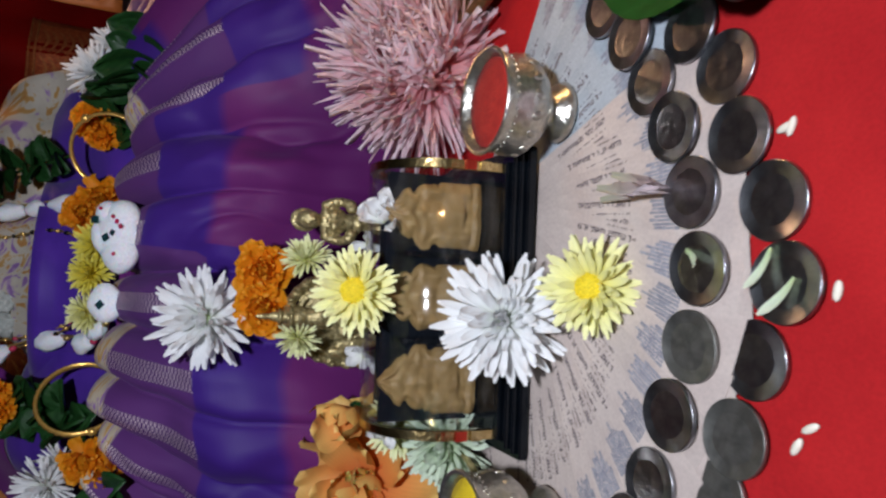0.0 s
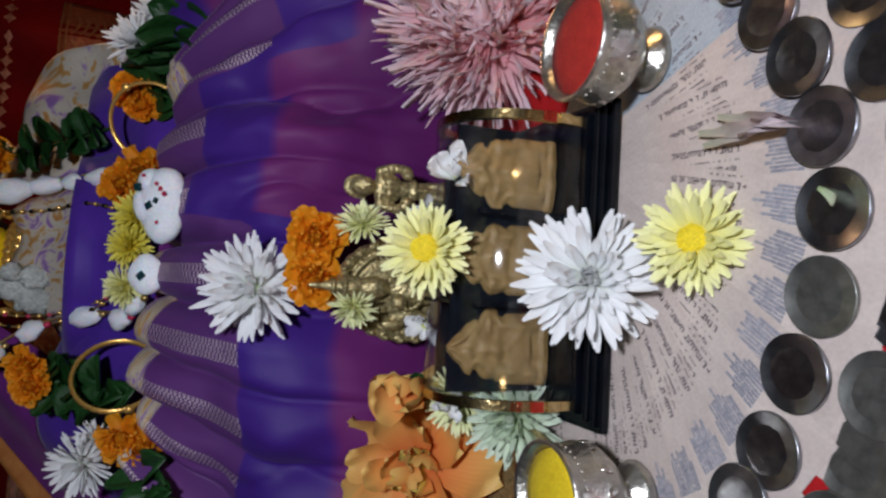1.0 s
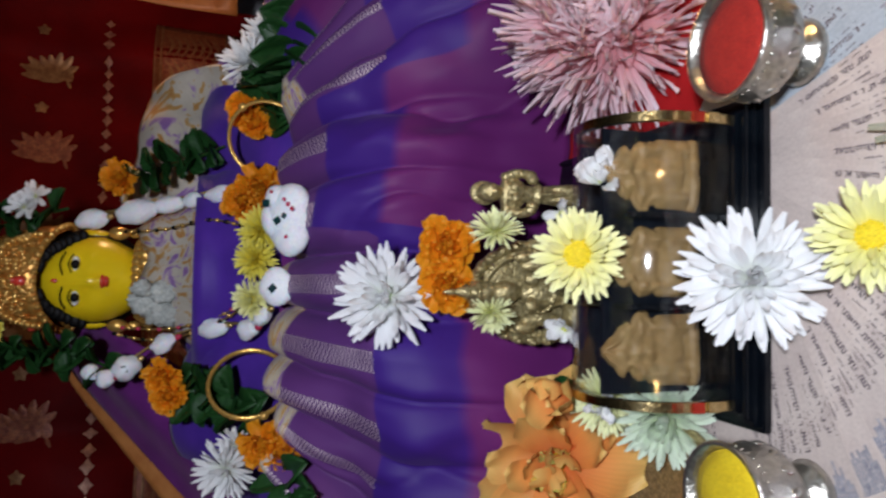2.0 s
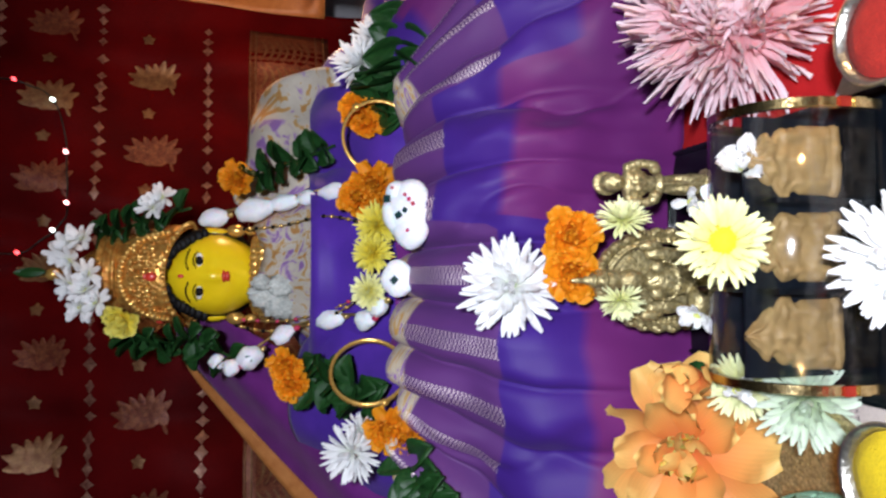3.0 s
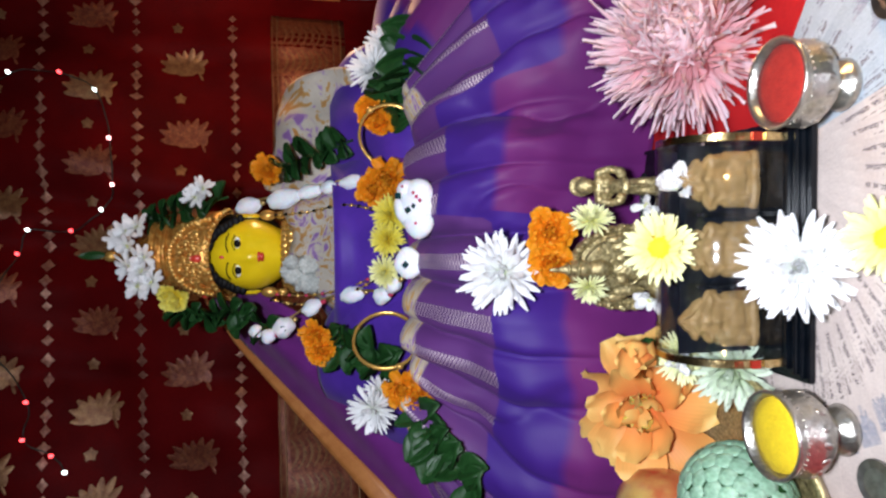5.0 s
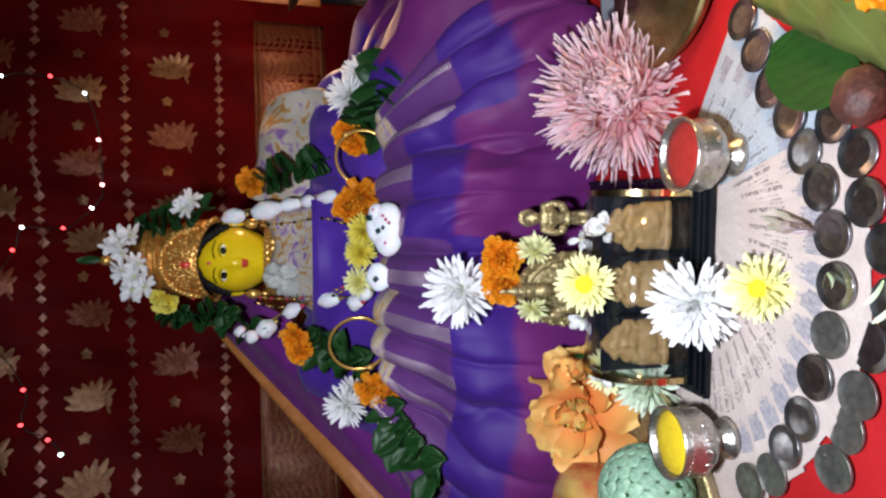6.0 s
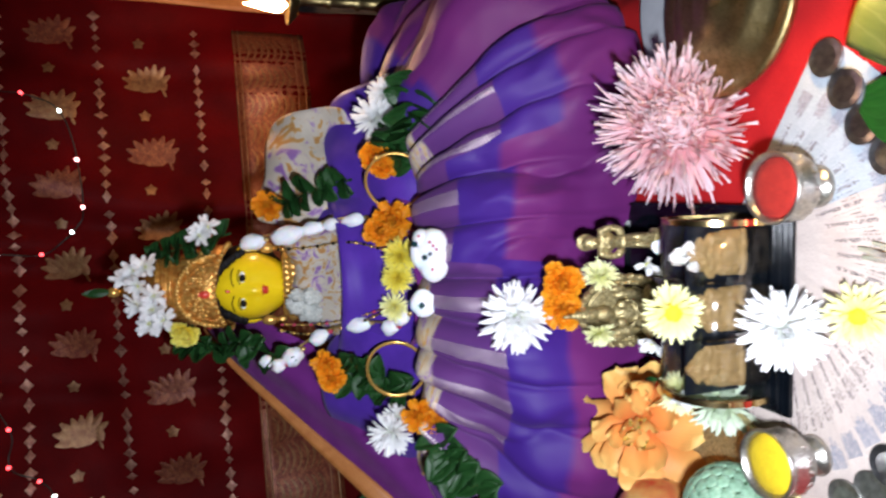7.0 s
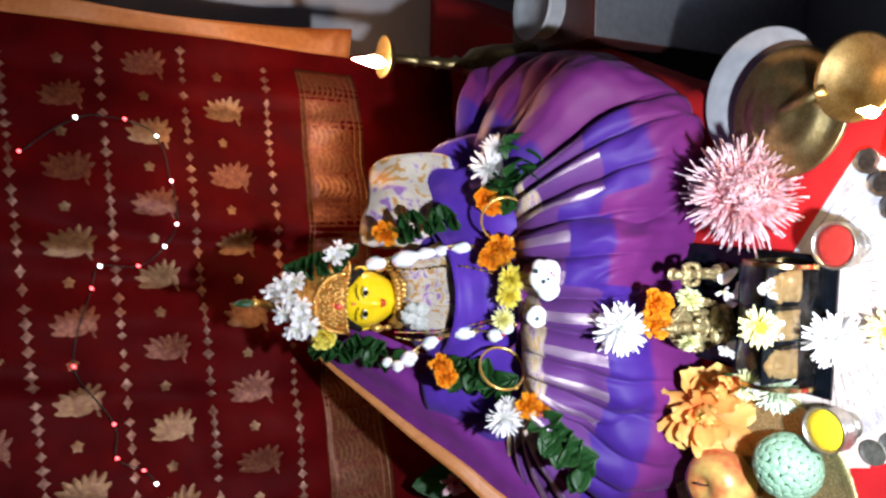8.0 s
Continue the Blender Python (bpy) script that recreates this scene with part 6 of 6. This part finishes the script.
# ---- oil lamps ----
def flame_at(root, x, y, z, s, fire="flame"):
    part("flame", lathe_mesh("flame", [(0.0006 * s, 0.0), (0.0030 * s, 0.003 * s), (0.0038 * s, 0.007 * s), (0.0026 * s, 0.013 * s), (0.0008 * s, 0.020 * s), (0.0001, 0.023 * s)], M[fire], 14), root, pose(x, y, z), label="small orange flame")
    part("wick", tube_mesh("wick", [(x, y, z - 0.006), (x, y, z + 0.002)], 0.0010, M["wick"], 6), root)


def lamp_stand():
    root = thing("lamp_stand", "tall turned brass oil lamp burning behind the sari", "oil lamp", pose(0.292, 0.925, 0.0015))
    part("stem", lathe_mesh("stem", [(0.055, 0.0), (0.056, 0.006), (0.048, 0.016), (0.040, 0.040), (0.034, 0.080), (0.026, 0.108), (0.012, 0.122), (0.010, 0.130), (0.013, 0.136), (0.008, 0.142), (0.007, 0.160), (0.010, 0.165), (0.0065, 0.170), (0.0062, 0.195), (0.0095, 0.199), (0.006, 0.204), (0.006, 0.232), (0.010, 0.236)], M["brass"], 40), root)
    part("oil_cup", lathe_mesh("oil_cup", [(0.008, 0.234), (0.020, 0.238), (0.028, 0.246), (0.029, 0.249), (0.026, 0.248), (0.012, 0.243), (0.0004, 0.242)], M["brass"], 32), root)
    flame_at(root, -0.010, -0.012, 0.250, 2.1, "tall_flame")


def dish_lamp():
    root = thing("dish_lamp", "round brass dish lamp with its burning cup on a plate", "oil lamp", pose(0.188, 0.466, 0.0045))
    part("dish", lathe_mesh("dish", [(0.050, 0.0), (0.060, 0.004), (0.063, 0.010), (0.061, 0.012), (0.056, 0.010), (0.046, 0.012), (0.040, 0.017), (0.030, 0.020), (0.022, 0.018), (0.014, 0.022), (0.0004, 0.024)], M["brass"], 56), root)
    cup = part("cup", lathe_mesh("cup", [(0.012, 0.0), (0.014, 0.004), (0.010, 0.010), (0.012, 0.014), (0.028, 0.022), (0.037, 0.034), (0.038, 0.038), (0.035, 0.037), (0.026, 0.027), (0.0004, 0.023)], M["brass"], 44), root, pose(0.020, -0.082, -0.0035))
    part("arm", tube_mesh("arm", [(0.0, -0.004, 0.022), (0.006, -0.028, 0.028), (0.014, -0.052, 0.031)], [0.005, 0.004, 0.005], M["brass"], 10), root)
    flame_at(root, -0.012, -0.104, 0.036, 1.2)
    plate = thing("plate", "pale grey steel plate under the dish lamp", "plate", pose(0.206, 0.505, 0.0006))
    part("rim", lathe_mesh("rim", [(0.058, 0.0), (0.069, 0.0025), (0.072, 0.0040), (0.070, 0.0042), (0.059, 0.0022), (0.0004, 0.0020)], M["white_metal"], 56), plate)


lamp_stand()
dish_lamp()


# ---- fruit plate, leaves and the things at the edges ----
def fruit():
    pl = thing("fruit_plate", "wide brass plate with a raised rim holding fruit", "plate", pose(-0.190, 0.478, 0.0006))
    part("plate_body", lathe_mesh("plate_body", [(0.085, 0.0), (0.095, 0.003), (0.108, 0.016), (0.112, 0.018), (0.110, 0.0195), (0.105, 0.017), (0.092, 0.005), (0.0004, 0.004)], M["old_brass"], 60), pl)
    ap = thing("apple", "yellow and red apple lying in the brass plate", "apple", pose(-0.192, 0.505, 0.0044))
    prof = [(0.004, 0.006), (0.012, 0.0008), (0.022, 0.003), (0.031, 0.014), (0.0355, 0.028), (0.0345, 0.042), (0.028, 0.053), (0.017, 0.058), (0.008, 0.055), (0.0006, 0.050)]
    part("flesh", lathe_mesh("flesh", prof, M["apple"], 40, wob=0.012), ap)
    part("stalk", tube_mesh("stalk", [(0, 0, 0.050), (0.002, 0.001, 0.058), (0.005, 0.002, 0.064)], 0.0012, M["nut"], 6), ap)
    ca = thing("custard_apple", "green knobbly custard apple lying in the brass plate", "custard apple", pose(-0.1475, 0.430, 0.0345))
    part("core", blob_mesh("core", (0.031, 0.031, 0.029), M["leaf"], 0.05, 2, 2, 24), ca)
    n = 170
    knob = blob_mesh("knob", (0.0049, 0.0054, 0.0014), M["custard"], 0.25, 1, 2, 10)
    for i in range(n):
        z = 1 - 2 * (i + 0.5) / n
        a = i * 2.399963
        r = math.sqrt(1 - z * z)
        d = Vector((r * math.cos(a), r * math.sin(a), z))
        part("knob", knob, ca, facing((d.x * 0.0305, d.y * 0.0305, d.z * 0.0285), d))
    # broad light-green leaf folded over, betel leaf and the brown nut
    lf = thing("folded_leaf", "broad folded light-green leaf over the coins", "leaf")

    def fold(u, v):
        a = np.array((0.1415, 0.367, 0.0)) * (1 - u) + np.array((0.0675, 0.232, 0.0)) * u
        b = np.array((0.185, 0.340, 0.0)) * (1 - u) + np.array((0.150, 0.205, 0.0)) * u
        p = a * (1 - v) + b * v
        return (p[0], p[1], 0.0165 + 0.006 * math.sin(math.pi * v) + 0.0035 * math.sin(math.pi * u * 1.3) + 0.0012 * math.sin(30 * u))
    part("blade", sheet_mesh("blade", fold, 40, 14, M["leaf_light"], 0.0012), lf)
    part("under_blade", sheet_mesh("under_blade", lambda u, v: (lambda q: (q[0] - 0.006 + 0.006 * v, q[1] - 0.004, 0.0112 + 0.005 * v))(fold(u, v * 0.6)), 40, 10, M["leaf_light"], 0.0012), lf)
    marigold((0.124, 0.256, 0.034), (0, -0.4, 0.9), 0.016, 85, "orange marigold head resting on the folded leaf")
    be = thing("betel_leaf", "glossy dark green betel leaf lying on the coins", "leaf", pose(0.112, 0.362, 0.0080, 0, 0, 162) @ Matrix.Diagonal((0.76, 0.76, 1, 1)))
    part("blade", leaf_mesh("blade", 0.098, 0.050, M["betel"], 0.10, 0.16), be)
    nut = thing("areca_nut", "reddish brown wrinkled areca nut on the betel leaf", "nut", pose(0.0830, 0.2860, 0.0205, 0, 20, 30))
    part("nut_body", blob_mesh("nut_body", (0.0135, 0.0115, 0.0105), M["nut"], 0.12, 4, 2.2, 26), nut)
    # steel cup and framed board beyond the sari
    cup = thing("steel_cup", "white steel cup standing behind the sari's edge", "cup", pose(0.372, 0.862, -0.398))
    part("cup_body", lathe_mesh("cup_body", [(0.020, 0.0), (0.030, 0.002), (0.042, 0.44), (0.047, 0.448), (0.045, 0.449), (0.039, 0.442), (0.0004, 0.438)], M["white_metal"], 40), cup)
    bd = thing("wooden_board", "dark maroon wooden board standing beside the table", "board", pose(0.395, 0.86, -0.19))
    part("panel", box_mesh("panel", (0.16, 0.20, 0.418), M["wood"], 0.003), bd)
    part("edge_strip", box_mesh("edge_strip", (0.16, 0.004, 0.416), M["steel"], 0.0008), bd, pose(0, -0.1025, 0))
    # leaf and pink flower behind the pallu
    lv = thing("green_leaf", "broad dark green leaf standing behind the pallu", "leaf", pose(-0.335, 0.930, 0.10, 70, 0, 20))
    part("blade", leaf_mesh("blade", 0.09, 0.05, M["betel"], 0.2, 0.4), lv)
    part("stalk", tube_mesh("stalk", [(0, 0, 0), (0.0, -0.052, -0.008), (0.0, -0.100, -0.040)], 0.0018, M["leaf"], 6), lv)
    flower("pink_blossom", "small pink blossom behind the orange sari border", (-0.300, 0.850, 0.165), (-0.3, -0.85, 0.4), [(7, 8, 0.022, 0.012, 0.4, 0.4), (6, 35, 0.017, 0.010, 0.5, 0.4)], M["pink_petal"], (0.004, 0.004, M["magenta_petal"]), "", 99, joined=True)


fruit()


# ---- string of fairy lights on the curtain ----
def fairy_lights():
    root = thing("fairy_lights", "dark green string of small red and white bulbs on the curtain", "string lights")
    pts = [(-0.292, 0.545), (-0.272, 0.560), (-0.252, 0.592), (-0.212, 0.594), (-0.130, 0.640), (-0.035, 0.617), (-0.005, 0.606), (-0.007, 0.557), (0.020, 0.521), (0.052, 0.505), (0.114, 0.510), (0.178, 0.528), (0.200, 0.570), (0.199, 0.632), (0.150, 0.700)]
    line = spline(pts, 120)
    part("wire", tube_mesh("wire", [on_curtain(x, z, 0.006 + 0.002 * math.sin(i)) for i, (x, z) in enumerate(line)], 0.0009, M["wire"], 5), root)
    kinds = ["bulb_white", "bulb_red", "bulb_red", "bulb_red", "bulb_red", "bulb_red", "bulb_white", "bulb_red", "bulb_white", "bulb_pink", "bulb_pink", "bulb_white", "bulb_red", "bulb_white", "bulb_red"]
    meshes = {k: blob_mesh("bulb", (0.0024, 0.0024, 0.0040), M[k], 0, 0, 1, 10) for k in set(kinds)}
    for (x, z), k in zip(pts, kinds):
        b = part("bulb", meshes[k], root, facing(on_curtain(x, z, 0.010), (0.3, -0.9, 0.2)))
        part("socket", lathe_mesh("socket", [(0.0018, -0.006), (0.0020, -0.002)], M["wire"], 8), root, facing(on_curtain(x, z, 0.010), (0.3, -0.9, 0.2)))


fairy_lights()
